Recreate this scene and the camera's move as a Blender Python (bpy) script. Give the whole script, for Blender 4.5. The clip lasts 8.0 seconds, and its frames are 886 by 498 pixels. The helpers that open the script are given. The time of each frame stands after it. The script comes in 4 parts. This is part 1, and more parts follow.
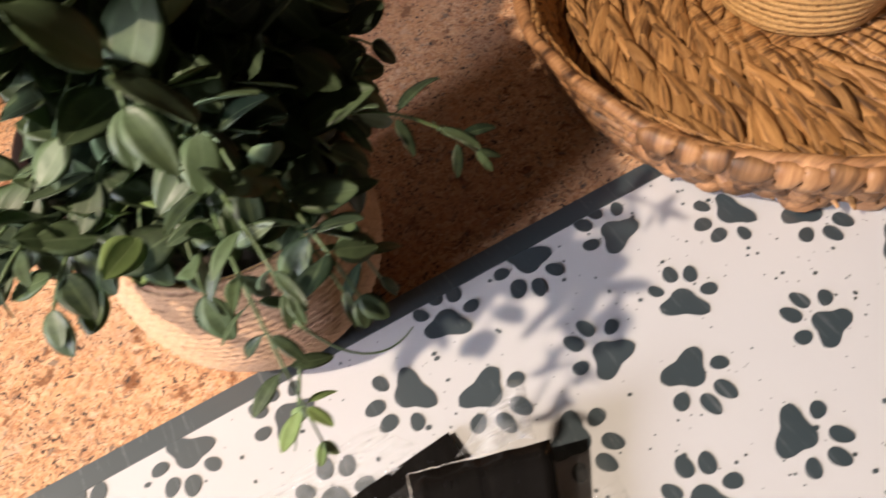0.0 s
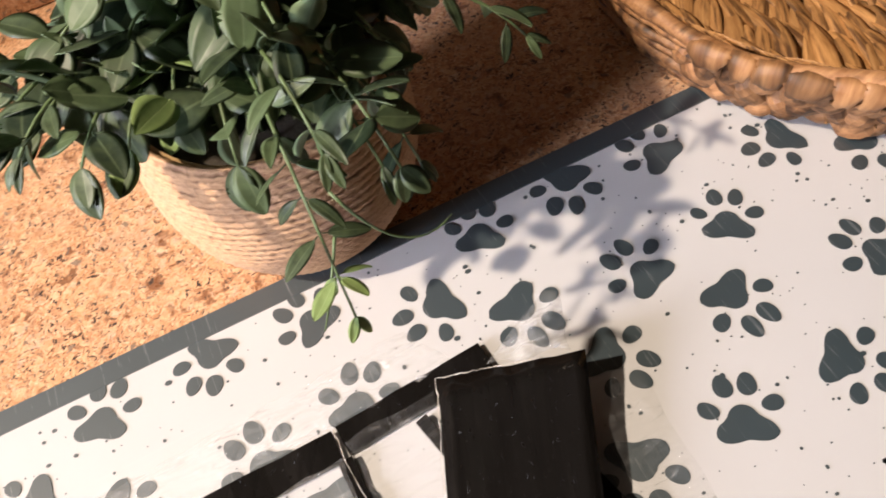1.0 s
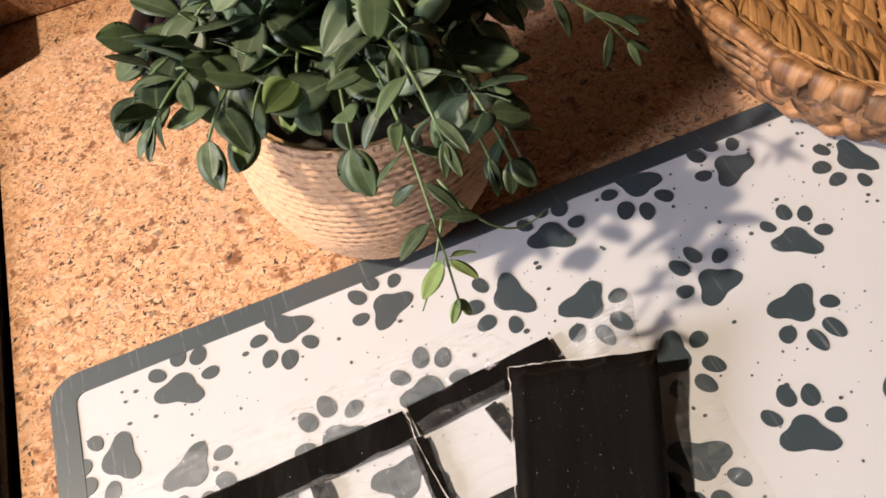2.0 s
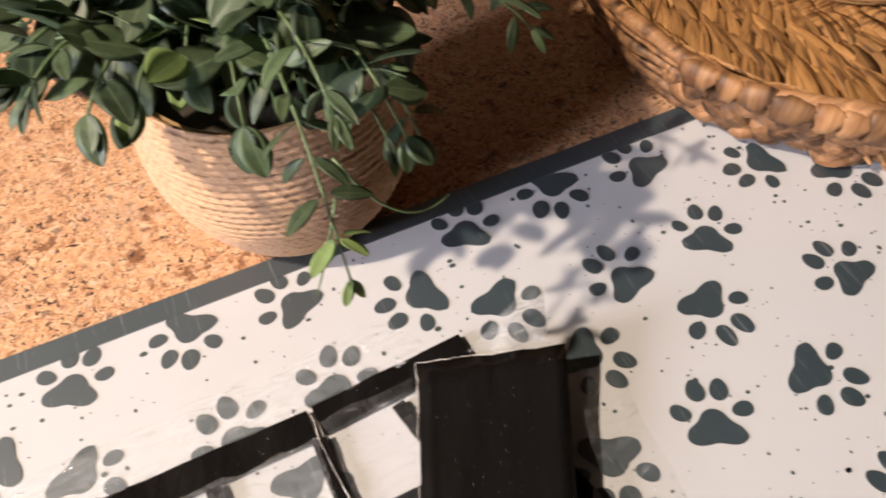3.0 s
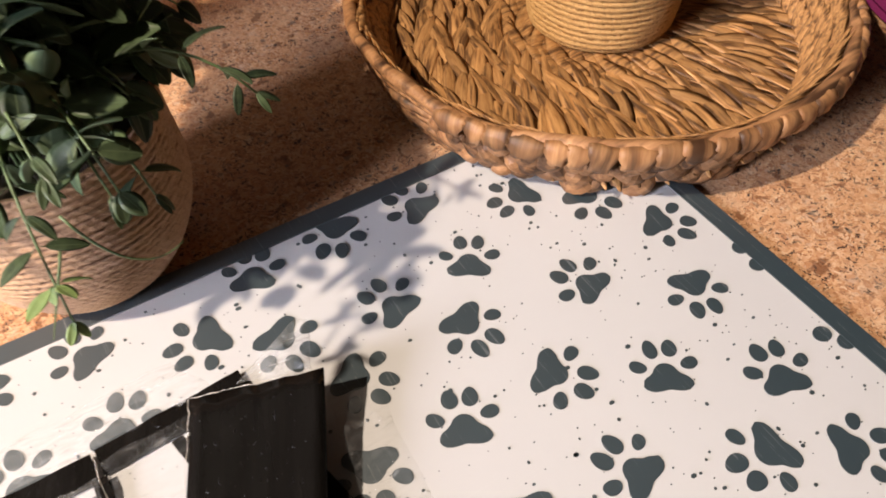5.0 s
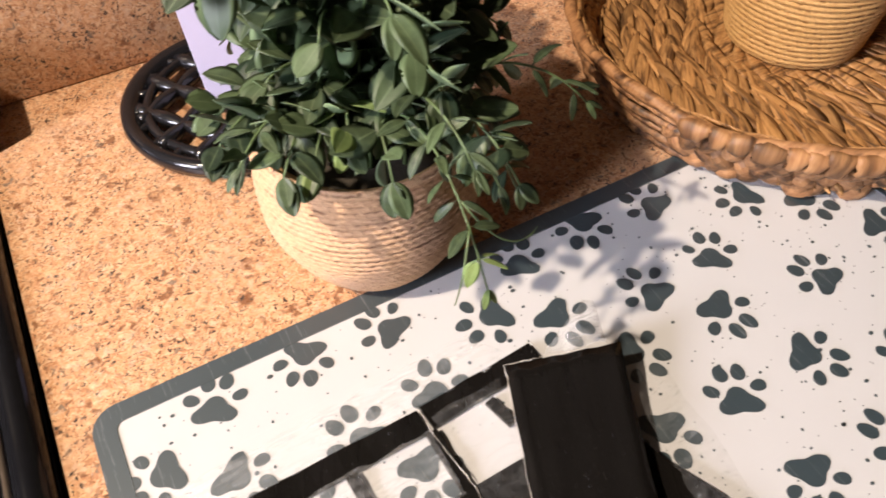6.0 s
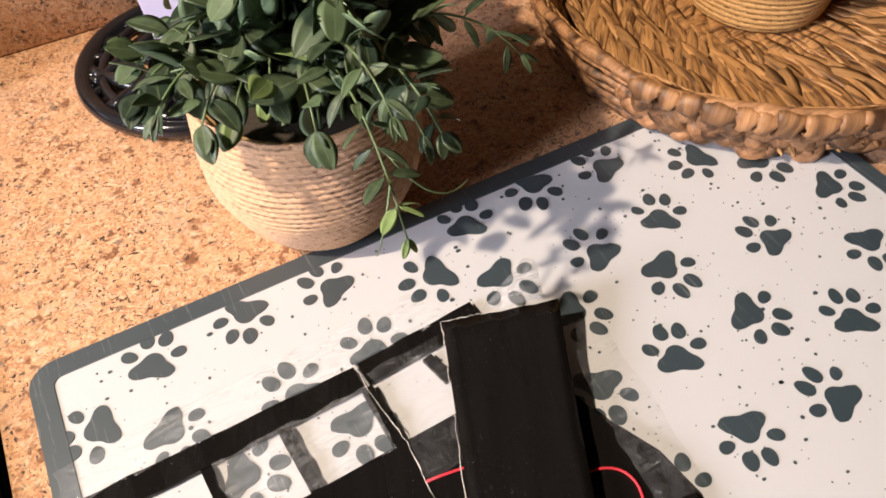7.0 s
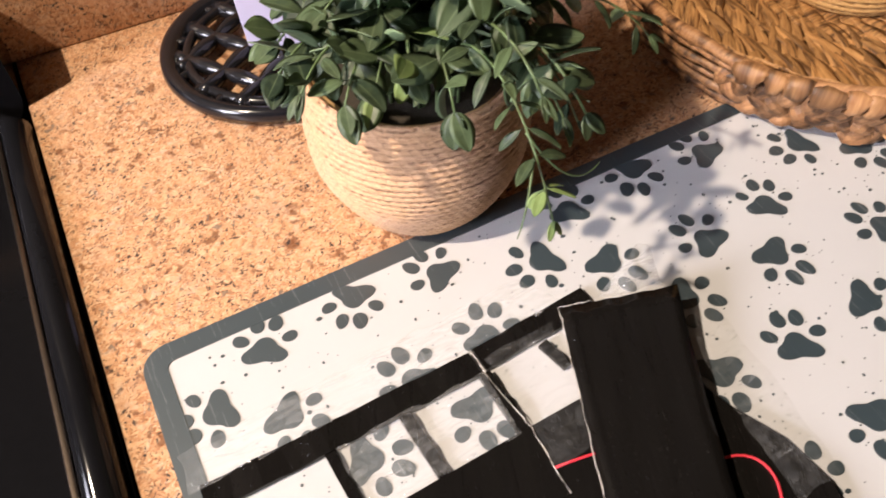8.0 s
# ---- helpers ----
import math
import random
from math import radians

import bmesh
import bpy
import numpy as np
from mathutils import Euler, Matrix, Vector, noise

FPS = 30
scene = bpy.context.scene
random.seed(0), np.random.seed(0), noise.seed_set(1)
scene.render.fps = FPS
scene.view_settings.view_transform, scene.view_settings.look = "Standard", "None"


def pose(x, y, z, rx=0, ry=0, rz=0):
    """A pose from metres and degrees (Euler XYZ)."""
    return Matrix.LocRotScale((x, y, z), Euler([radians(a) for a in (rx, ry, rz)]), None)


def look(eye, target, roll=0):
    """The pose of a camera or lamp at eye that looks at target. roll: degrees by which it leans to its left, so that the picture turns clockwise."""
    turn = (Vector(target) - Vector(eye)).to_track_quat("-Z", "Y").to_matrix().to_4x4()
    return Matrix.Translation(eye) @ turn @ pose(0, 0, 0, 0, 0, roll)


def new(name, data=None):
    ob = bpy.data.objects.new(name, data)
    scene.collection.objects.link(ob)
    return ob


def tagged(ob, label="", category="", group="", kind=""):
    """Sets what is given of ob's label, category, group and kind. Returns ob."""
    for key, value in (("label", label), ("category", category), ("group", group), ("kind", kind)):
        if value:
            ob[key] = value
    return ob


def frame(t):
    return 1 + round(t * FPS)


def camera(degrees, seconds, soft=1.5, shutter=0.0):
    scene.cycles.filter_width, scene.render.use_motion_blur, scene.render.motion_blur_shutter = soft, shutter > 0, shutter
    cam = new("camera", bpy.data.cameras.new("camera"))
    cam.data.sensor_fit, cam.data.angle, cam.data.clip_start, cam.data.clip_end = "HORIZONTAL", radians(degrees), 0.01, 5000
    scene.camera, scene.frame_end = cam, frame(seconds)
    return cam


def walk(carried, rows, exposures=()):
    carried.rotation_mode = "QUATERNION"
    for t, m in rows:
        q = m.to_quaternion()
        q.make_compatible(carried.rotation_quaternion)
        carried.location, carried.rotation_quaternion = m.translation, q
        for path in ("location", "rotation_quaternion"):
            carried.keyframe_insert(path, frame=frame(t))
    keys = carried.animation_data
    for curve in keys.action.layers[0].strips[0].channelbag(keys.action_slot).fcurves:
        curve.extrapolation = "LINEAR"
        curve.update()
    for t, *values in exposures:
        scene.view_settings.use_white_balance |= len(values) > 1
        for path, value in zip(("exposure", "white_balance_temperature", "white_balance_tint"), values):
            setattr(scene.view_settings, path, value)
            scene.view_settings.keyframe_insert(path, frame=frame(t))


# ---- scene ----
cam = camera(60.6, 8.0, soft=1.7, shutter=0.35)
PATH = [
    (0, (0.188, -0.207, 0.316), (0.566, 0.914, -1.296), -12.9),
    (0.2, (0.205, -0.211, 0.318), (0.579, 0.9, -1.303), -13.0),
    (0.5, (0.198, -0.222, 0.294), (0.576, 0.864, -1.343), -12.2),
    (0.7, (0.18, -0.221, 0.29), (0.535, 0.862, -1.354), -12.1),
    (1, (0.17, -0.217, 0.291), (0.479, 0.876, -1.356), -12.6),
    (1.3, (0.16, -0.222, 0.289), (0.437, 0.88, -1.357), -11.9),
    (1.5, (0.157, -0.222, 0.293), (0.417, 0.888, -1.35), -11.8),
    (1.7, (0.144, -0.216, 0.301), (0.396, 0.9, -1.339), -11.2),
    (2.8, (0.146, -0.219, 0.295), (0.518, 0.884, -1.331), -5.9),
    (3, (0.154, -0.228, 0.285), (0.577, 0.886, -1.321), -4.3),
    (3.5, (0.172, -0.238, 0.282), (0.667, 0.863, -1.313), -3.0),
    (4, (0.204, -0.252, 0.276), (0.77, 0.847, -1.296), -2.2),
    (4.2, (0.218, -0.258, 0.275), (0.808, 0.838, -1.29), -1.8),
    (5.3, (0.184, -0.292, 0.33), (0.842, 0.837, -1.184), -1.8),
    (5.5, (0.14, -0.281, 0.342), (0.782, 0.86, -1.17), -1.9),
    (5.7, (0.101, -0.271, 0.338), (0.721, 0.901, -1.159), -2.4),
    (6, (0.073, -0.255, 0.341), (0.681, 0.904, -1.171), -2.1),
    (6.1, (0.067, -0.252, 0.335), (0.672, 0.911, -1.175), -2.1),
    (6.5, (0.06, -0.248, 0.33), (0.652, 0.91, -1.189), -2.4),
    (6.8, (0.077, -0.264, 0.331), (0.659, 0.89, -1.195), -2.7),
    (7, (0.097, -0.279, 0.329), (0.682, 0.859, -1.208), -2.3),
    (7.5, (0.086, -0.272, 0.334), (0.67, 0.856, -1.211), -2.6),
    (7.9, (0.055, -0.26, 0.325), (0.615, 0.892, -1.212), -3.1),
    (8, (0.051, -0.254, 0.325), (0.603, 0.883, -1.225), -3.1),
]
EXPOSURES = [(0.0, 0.12), (0.5, 0.16), (1.5, 0.12), (3.0, 0.0), (4.0, 0.0), (5.3, 0.27), (6.0, 0.22), (6.5, 0.17), (8.0, 0.17)]
walk(cam, [(t, look(eye, target, roll)) for t, eye, target, roll in PATH], EXPOSURES)

# ---- light ----
world = bpy.data.worlds.new("world")
scene.world = world
world.use_nodes = True
wn = world.node_tree.nodes
sky = wn.new("ShaderNodeTexSky")
sky.sky_type, sky.sun_disc = "NISHITA", False
sky.sun_elevation, sky.sun_rotation = radians(35), radians(120)
world.node_tree.links.new(sky.outputs[0], wn["Background"].inputs["Color"])
wn["Background"].inputs["Strength"].default_value = 0.03


def area_lamp(name, m, size, watts, colour, shape="DISK", size_y=0.0):
    data = bpy.data.lights.new(name, "AREA")
    data.shape, data.size, data.energy, data.color = shape, size, watts, colour
    if size_y:
        data.size_y = size_y
    ob = new(name, data)
    ob.matrix_world = m
    return ob


# warm lamp over the cooker, cool fill added as daylight from an unseen window
area_lamp("cooker_lamp", look((-0.83, -0.093, 1.40), (0.28, -0.06, 0)), 0.046, 43.0, (1.0, 0.82, 0.65))
daylight = area_lamp("window_fill", look((-2.13, -0.50, 0.95), (0.25, -0.05, 0.0)), 0.58, 7.8, (0.87, 0.85, 0.98), "RECTANGLE", 0.85)
daylight.data.spread = radians(50)


# ---- materials ----
class Nodes:
    """Short hand for a node material."""

    def __init__(self, name):
        self.m = bpy.data.materials.new(name)
        self.m.use_nodes = True
        self.t = self.m.node_tree
        self.bsdf = self.t.nodes["Principled BSDF"]
        self.out = self.t.nodes["Material Output"]

    def add(self, kind, ins=None, **props):
        n = self.t.nodes.new(kind)
        for k, v in props.items():
            setattr(n, k, v)
        for k, v in (ins or {}).items():
            self.put(n, k, v)
        return n

    def put(self, n, key, v):
        if isinstance(v, bpy.types.NodeSocket):
            self.t.links.new(v, n.inputs[key])
        else:
            n.inputs[key].default_value = v

    def coord(self, scale=(1, 1, 1), kind="Object"):
        c = self.add("ShaderNodeTexCoord")
        mp = self.add("ShaderNodeMapping", {"Vector": c.outputs[kind], "Scale": scale})
        return mp.outputs[0]

    def noise(self, v, scale, detail=4, rough=0.6, distort=0.0):
        return self.add("ShaderNodeTexNoise", {"Vector": v, "Scale": scale, "Detail": detail, "Roughness": rough, "Distortion": distort}).outputs["Fac"]

    def voronoi(self, v, scale, feature="F1", out="Distance"):
        return self.add("ShaderNodeTexVoronoi", {"Vector": v, "Scale": scale}, feature=feature).outputs[out]

    def ramp(self, fac, stops):
        n = self.add("ShaderNodeValToRGB", {"Fac": fac})
        e = n.color_ramp.elements
        while len(e) < len(stops):
            e.new(0.5)
        for i, (p, c) in enumerate(stops):
            e[i].position = p
            e[i].color = (c, c, c, 1) if isinstance(c, (int, float)) else (*c, 1)
        return n.outputs[0]

    def mix(self, fac, a, b, blend="MIX"):
        n = self.add("ShaderNodeMix", data_type="RGBA", blend_type=blend)
        for i, v in ((0, fac), (6, a), (7, b)):
            if isinstance(v, bpy.types.NodeSocket):
                self.t.links.new(v, n.inputs[i])
            else:
                n.inputs[i].default_value = v if i == 0 else (*v, 1)
        return n.outputs[2]

    def math(self, op, a, b=0.0):
        n = self.add("ShaderNodeMath", operation=op)
        self.put(n, 0, a), self.put(n, 1, b)
        return n.outputs[0]

    def bump(self, height, strength=0.3, distance=0.001):
        n = self.add("ShaderNodeBump", {"Height": height, "Strength": strength, "Distance": distance})
        self.put(self.bsdf, "Normal", n.outputs[0])

    def done(self, colour, rough=0.5, metal=0.0, spec=0.5, **more):
        self.put(self.bsdf, "Base Color", colour if isinstance(colour, bpy.types.NodeSocket) else (*colour, 1))
        self.put(self.bsdf, "Roughness", rough)
        self.put(self.bsdf, "Metallic", metal)
        self.put(self.bsdf, "Specular IOR Level", spec)
        for k, v in more.items():
            self.put(self.bsdf, k.replace("_", " "), v)
        return self.m

    def random(self):
        return self.add("ShaderNodeObjectInfo").outputs["Random"]


def granite():
    n = Nodes("granite")
    v = n.coord()

    def shifted(amount, scale):
        w = n.add("ShaderNodeTexNoise", {"Vector": v, "Scale": scale, "Detail": 3.0}).outputs["Color"]
        return n.add("ShaderNodeVectorMath", {0: v, 1: n.add("ShaderNodeVectorMath", {0: w, 1: (amount,) * 3}, operation="MULTIPLY").outputs[0]}, operation="ADD").outputs[0]

    wob = shifted(0.010, 160.0)

    def chips(scale, stops):
        cell = n.add("ShaderNodeSeparateColor", {"Color": n.voronoi(wob, scale, out="Color")}).outputs[0]
        return n.ramp(cell, stops)

    fine = chips(640, [(0.0, (0.17, 0.07, 0.035)), (0.14, (0.42, 0.20, 0.10)), (0.45, (0.60, 0.34, 0.19)), (0.75, (0.76, 0.50, 0.30)), (1.0, (0.80, 0.62, 0.45))])
    coarse = chips(270, [(0.0, (0.34, 0.17, 0.10)), (0.2, (0.56, 0.30, 0.17)), (0.55, (0.68, 0.42, 0.25)), (0.85, (0.74, 0.52, 0.36)), (1.0, (0.62, 0.50, 0.42))])
    c = n.mix(n.ramp(n.noise(v, 210, 3, 0.6), [(0.42, 0.05), (0.62, 0.75)]), fine, coarse)
    warm = n.noise(v, 34, 4, 0.6)
    c = n.mix(n.ramp(warm, [(0.35, 0.0), (0.62, 0.35)]), c, (0.72, 0.43, 0.24))
    c = n.mix(n.ramp(n.noise(v, 23, 4, 0.6), [(0.55, 0.0), (0.72, 0.4)]), c, (0.50, 0.37, 0.29))
    blot = n.noise(wob, 85, 3, 0.55)
    c = n.mix(n.ramp(blot, [(0.60, 0.0), (0.67, 0.85)]), c, (0.20, 0.085, 0.04))
    spots = n.noise(wob, 420, 2, 0.6)
    sel = n.math("MULTIPLY", n.ramp(spots, [(0.57, 0.0), (0.62, 1.0)]), n.ramp(n.noise(v, 75, 2), [(0.40, 0.15), (0.56, 1.0)]))
    c = n.mix(sel, c, (0.045, 0.032, 0.03))
    grey = n.ramp(n.noise(wob, 150, 2, 0.5), [(0.66, 0.0), (0.71, 0.75)])
    c = n.mix(grey, c, (0.17, 0.15, 0.135))
    c = n.mix(1.0, c, (0.77, 0.72, 0.66), "MULTIPLY")
    n.bump(n.noise(v, 500, 2), 0.05, 0.0004)
    return n.done(c, n.ramp(spots, [(0.3, 0.24), (0.7, 0.40)]), spec=0.35)


def paint(name, colour, rough=0.8):
    n = Nodes(name)
    v = n.coord()
    f = n.noise(v, 3, 5)
    c = n.mix(f, [x * 0.92 for x in colour], colour)
    n.bump(n.noise(v, 260, 3), 0.1, 0.0005)
    return n.done(c, rough)


def mat_white():
    n = Nodes("mat_white")
    v = n.coord()
    c = n.mix(n.noise(v, 7, 4), (0.49, 0.49, 0.495), (0.54, 0.54, 0.545))
    scuff = n.ramp(n.noise(n.coord((5, 260, 60)), 1.0, 5, 0.7, 0.4), [(0.63, 0.0), (0.72, 0.25)])
    c = n.mix(scuff, c, (0.58, 0.57, 0.56))
    n.bump(n.noise(v, 900, 2), 0.06, 0.0003)
    return n.done(c, 0.5, spec=0.4)


def mat_print(name, a, b):
    n = Nodes(name)
    v = n.coord()
    c = n.mix(n.noise(v, 30, 5, 0.65), a, b)
    scr = n.ramp(n.noise(n.coord((520, 22, 90)), 1.0, 3, 0.65, 0.9), [(0.63, 0.0), (0.66, 0.5), (0.70, 0.0)])
    c = n.mix(scr, c, (0.26, 0.28, 0.29))
    n.bump(n.noise(v, 900, 2), 0.06, 0.0003)
    return n.done(c, 0.5, spec=1.0, Coat_Weight=0.6, Coat_Roughness=0.48, Coat_IOR=1.75)


def fibre(name, dark, mid, light, along=(60, 600, 600), rough=0.6, streak=1.0):
    """Dried plant fibre with grain along x."""
    n = Nodes(name)
    v = n.coord(along)
    r = n.random()
    off = n.add("ShaderNodeVectorMath", {0: v, 1: n.add("ShaderNodeCombineXYZ", {"X": n.math("MULTIPLY", r, 40.0), "Y": n.math("MULTIPLY", r, 17.0)}).outputs[0]}, operation="ADD").outputs[0]
    g = n.noise(off, 1.0, 4, 0.65)
    c = n.mix(n.ramp(g, [(0.30, 0.0), (0.70, 1.0)]), mid, light)
    c = n.mix(n.ramp(n.noise(off, 0.45, 3), [(0.47, 0.0), (0.63, 0.9)]), c, dark)
    tone = n.ramp(r, [(0.0, 0.62), (0.25, 0.82), (0.7, 1.0), (1.0, 1.2)])
    c = n.mix(1.0, c, tone, "MULTIPLY")
    n.bump(g, 0.5 * streak, 0.0006)
    return n.done(c, rough, spec=0.4)


def leaf_material(name, low, high, rib, spec=0.4):
    n = Nodes(name)
    uv = n.add("ShaderNodeUVMap").outputs[0]
    sep = n.add("ShaderNodeSeparateXYZ", {"Vector": uv})
    r = n.math("FRACT", n.math("ADD", n.random(), n.add("ShaderNodeNewGeometry").outputs["Random Per Island"]))
    v = n.coord((4, 4, 4))
    c = n.mix(n.ramp(n.math("ADD", n.math("MULTIPLY", n.noise(v, 1.0, 4), 0.5), n.math("MULTIPLY", r, 0.5)), [(0.25, 0.0), (0.75, 1.0)]), low, high)
    hue = n.add("ShaderNodeHueSaturation", {"Color": c, "Hue": n.math("ADD", 0.485, n.math("MULTIPLY", r, 0.03)), "Saturation": 1.0, "Value": 1.0}).outputs[0]
    d = n.math("ABSOLUTE", n.math("SUBTRACT", sep.outputs[1], 0.5))
    ribf = n.ramp(d, [(0.008, 0.5), (0.05, 0.0)])
    c = n.mix(ribf, hue, rib)
    n.bump(n.math("ADD", n.noise(v, 2.2, 3), n.math("MULTIPLY", n.ramp(d, [(0.0, 0.0), (0.05, 1.0)]), 0.8)), 0.15, 0.0004)
    m = n.done(c, n.ramp(n.noise(v, 0.7, 3), [(0.3, 0.38), (0.7, 0.55)]), spec=spec)
    tr = n.add("ShaderNodeBsdfTranslucent", {"Color": n.mix(1.0, c, (1.6, 1.7, 0.9), "MULTIPLY")})
    ms = n.add("ShaderNodeMixShader", {0: 0.14, 1: n.bsdf.outputs[0], 2: tr.outputs[0]})
    n.t.links.new(ms.outputs[0], n.out.inputs[0])
    return m


def plain(name, colour, rough, metal=0.0, spec=0.5, grain=200, amount=0.25, bump=0.1):
    n = Nodes(name)
    v = n.coord()
    f = n.noise(v, grain, 4, 0.6)
    c = n.mix(f, [x * (1 - amount) for x in colour], [min(1, x * (1 + amount)) for x in colour])
    if bump:
        n.bump(n.noise(v, grain * 2, 3), bump, 0.0005)
    return n.done(c, rough, metal, spec)


def woven(name, low, high, tint, gap, rows, last, first, rough=0.75, twists=74):
    """Twisted plant fibre laid in rows round a pot; last and first number the wall's rings."""
    n = Nodes(name)
    uv = n.add("ShaderNodeUVMap").outputs[0]
    v = n.coord()

    def spread(x, y):
        return n.add("ShaderNodeVectorMath", {0: uv, 1: (x, y, 1)}, operation="MULTIPLY").outputs[0]

    sep = n.add("ShaderNodeSeparateXYZ", {"Vector": uv})
    row = n.math("DIVIDE", n.math("SUBTRACT", n.math("MULTIPLY", sep.outputs[1], float(last)), float(first)), 4.0)
    warp = n.math("MULTIPLY", n.math("SUBTRACT", n.noise(spread(30, rows), 1.0, 2), 0.5), 0.5)
    joint = n.math("ABSOLUTE", n.math("SUBTRACT", n.math("FRACT", n.math("ADD", n.math("ADD", row, warp), 0.5)), 0.5))
    fib = n.noise(spread(70, rows * 7), 1.0, 4, 0.7, 0.3)
    c = n.mix(n.ramp(fib, [(0.32, 0.0), (0.68, 1.0)]), low, high)
    c = n.mix(n.ramp(n.noise(v, 26, 4), [(0.45, 0.0), (0.75, 0.5)]), c, tint)
    dash = n.noise(spread(twists * 0.62, rows * 0.9), 1.0, 2, 0.6)
    # broken dark dashes along the row joints: groove shade put into the colour
    joint_shade = n.math("MULTIPLY", n.ramp(joint, [(0.06, 1.0), (0.20, 0.0)]), n.ramp(dash, [(0.46, 0.0), (0.64, 1.0)]))
    c = n.mix(joint_shade, c, gap)
    # the gap colour also paints shade into creases between twists
    cross = n.ramp(n.math("ABSOLUTE", n.math("SUBTRACT", n.math("FRACT", n.math("ADD", n.math("MULTIPLY", sep.outputs[0], float(twists)), n.math("MULTIPLY", row, 0.5))), 0.5)), [(0.0, 1.0), (0.10, 0.0)])
    c = n.mix(n.math("MULTIPLY", cross, n.ramp(n.noise(spread(90, rows * 1.7), 1.0, 2), [(0.45, 0.0), (0.60, 0.55)])), c, gap)
    n.bump(n.math("SUBTRACT", fib, n.math("MULTIPLY", joint_shade, 1.3)), 0.8, 0.0010)
    return n.done(c, rough, spec=0.2)


def film_plastic(name="clear_film", low=0.035, high=0.5):
    n = Nodes(name)
    v = n.coord()
    streaks = n.noise(n.coord((60, 260, 100)), 1.0, 4, 0.6, 0.8)
    n.bump(n.noise(v, 130, 4, 0.65, 0.6), 1.0, 0.004)
    n.done((0.55, 0.56, 0.57), 0.10, spec=0.8)
    tp = n.add("ShaderNodeBsdfTransparent")
    fac = n.ramp(streaks, [(0.42, low), (0.62, low * 2.5), (0.78, high)])
    ms = n.add("ShaderNodeMixShader", {0: fac, 1: tp.outputs[0], 2: n.bsdf.outputs[0]})
    n.t.links.new(ms.outputs[0], n.out.inputs[0])
    return n.m


def black_vinyl():
    n = Nodes("black_vinyl")
    turned = n.add("ShaderNodeVectorRotate", {"Vector": n.coord(), "Angle": radians(21.7)}, rotation_type="Z_AXIS").outputs[0]

    def along(scale):
        return n.add("ShaderNodeVectorMath", {0: turned, 1: scale}, operation="MULTIPLY").outputs[0]

    v = along((260, 22, 60))
    g = n.noise(v, 1.0, 5, 0.65, 0.8)
    c = n.mix(g, (0.004, 0.0035, 0.0035), (0.010, 0.009, 0.008))
    # small paler specks scattered over the black
    pale_specks = n.ramp(n.noise(n.coord(), 420, 3, 0.7), [(0.70, 0.0), (0.76, 0.5)])
    c = n.mix(pale_specks, c, (0.06, 0.055, 0.05))
    glint = n.ramp(n.noise(along((620, 260, 300)), 1.0, 3, 0.7), [(0.64, 0.0), (0.69, 1.0)])
    n.bump(n.math("ADD", n.math("ADD", n.math("MULTIPLY", g, 0.45), n.math("MULTIPLY", n.noise(n.coord(), 160, 3), 0.4)), n.math("MULTIPLY", glint, 2.6)), 0.45, 0.0010)
    return n.done(c, n.ramp(g, [(0.3, 0.10), (0.7, 0.22)]), spec=0.2)


GRANITE = granite()
WHITE, DARK = mat_white(), mat_print("mat_print", (0.014, 0.029, 0.037), (0.026, 0.045, 0.056))
WALL = paint("wall_paint", (0.085, 0.08, 0.075))
CEIL = paint("ceiling_paint", (0.09, 0.088, 0.085))
HYACINTH = fibre("water_hyacinth", (0.075, 0.031, 0.011), (0.31, 0.145, 0.049), (0.56, 0.310, 0.120))
HYACINTH_RIM = fibre("hyacinth_rim", (0.030, 0.012, 0.006), (0.20, 0.088, 0.036), (0.46, 0.245, 0.112), (30, 220, 220), 0.52, 0.8)
HYACINTH_WRAP = fibre("hyacinth_wrap", (0.04, 0.017, 0.008), (0.23, 0.102, 0.040), (0.46, 0.245, 0.108), (30, 210, 30), 0.52, 0.8)
UNDER = plain("tray_backing", (0.16, 0.075, 0.03), 0.8, grain=300)
LEAF = leaf_material("leaf_top", (0.018, 0.033, 0.020), (0.105, 0.145, 0.070), (0.15, 0.20, 0.11))
LEAF_UNDER = leaf_material("leaf_under", (0.13, 0.19, 0.105), (0.20, 0.27, 0.15), (0.27, 0.33, 0.19), 0.25)
LEAF_YOUNG = leaf_material("leaf_young", (0.16, 0.24, 0.08), (0.26, 0.35, 0.14), (0.30, 0.38, 0.18))
STEM = plain("stem_green", (0.10, 0.15, 0.06), 0.5)
POT = woven("pot_weave", (0.48, 0.28, 0.155), (0.69, 0.455, 0.275), (0.58, 0.39, 0.30), (0.24, 0.135, 0.085), 25, 106, 3)
FOAM = plain("moss_soil", (0.035, 0.028, 0.02), 0.95, grain=350, amount=0.6, bump=0.8)
LINER = plain("pot_liner", (0.35, 0.22, 0.09), 0.7)
IRON = plain("black_enamel", (0.010, 0.010, 0.012), 0.16, spec=0.45, bump=0.15)
BLACK_TRIM = plain("cooker_enamel", (0.006, 0.006, 0.007), 0.10, spec=0.16, bump=0.0)
GLASS_TOP = plain("cooker_glass", (0.006, 0.006, 0.007), 0.16, spec=0.12, bump=0.0)
STEEL = plain("brushed_steel", (0.34, 0.27, 0.21), 0.32, metal=1.0)
CARD = plain("white_card", (0.44, 0.42, 0.58), 0.55, amount=0.04)
VINYL, FILM = black_vinyl(), film_plastic()
FILM_HAZY = film_plastic("hazy_film", 0.09, 0.6)
FILM_CLOUDY = film_plastic("cloudy_film", 0.16, 0.62)
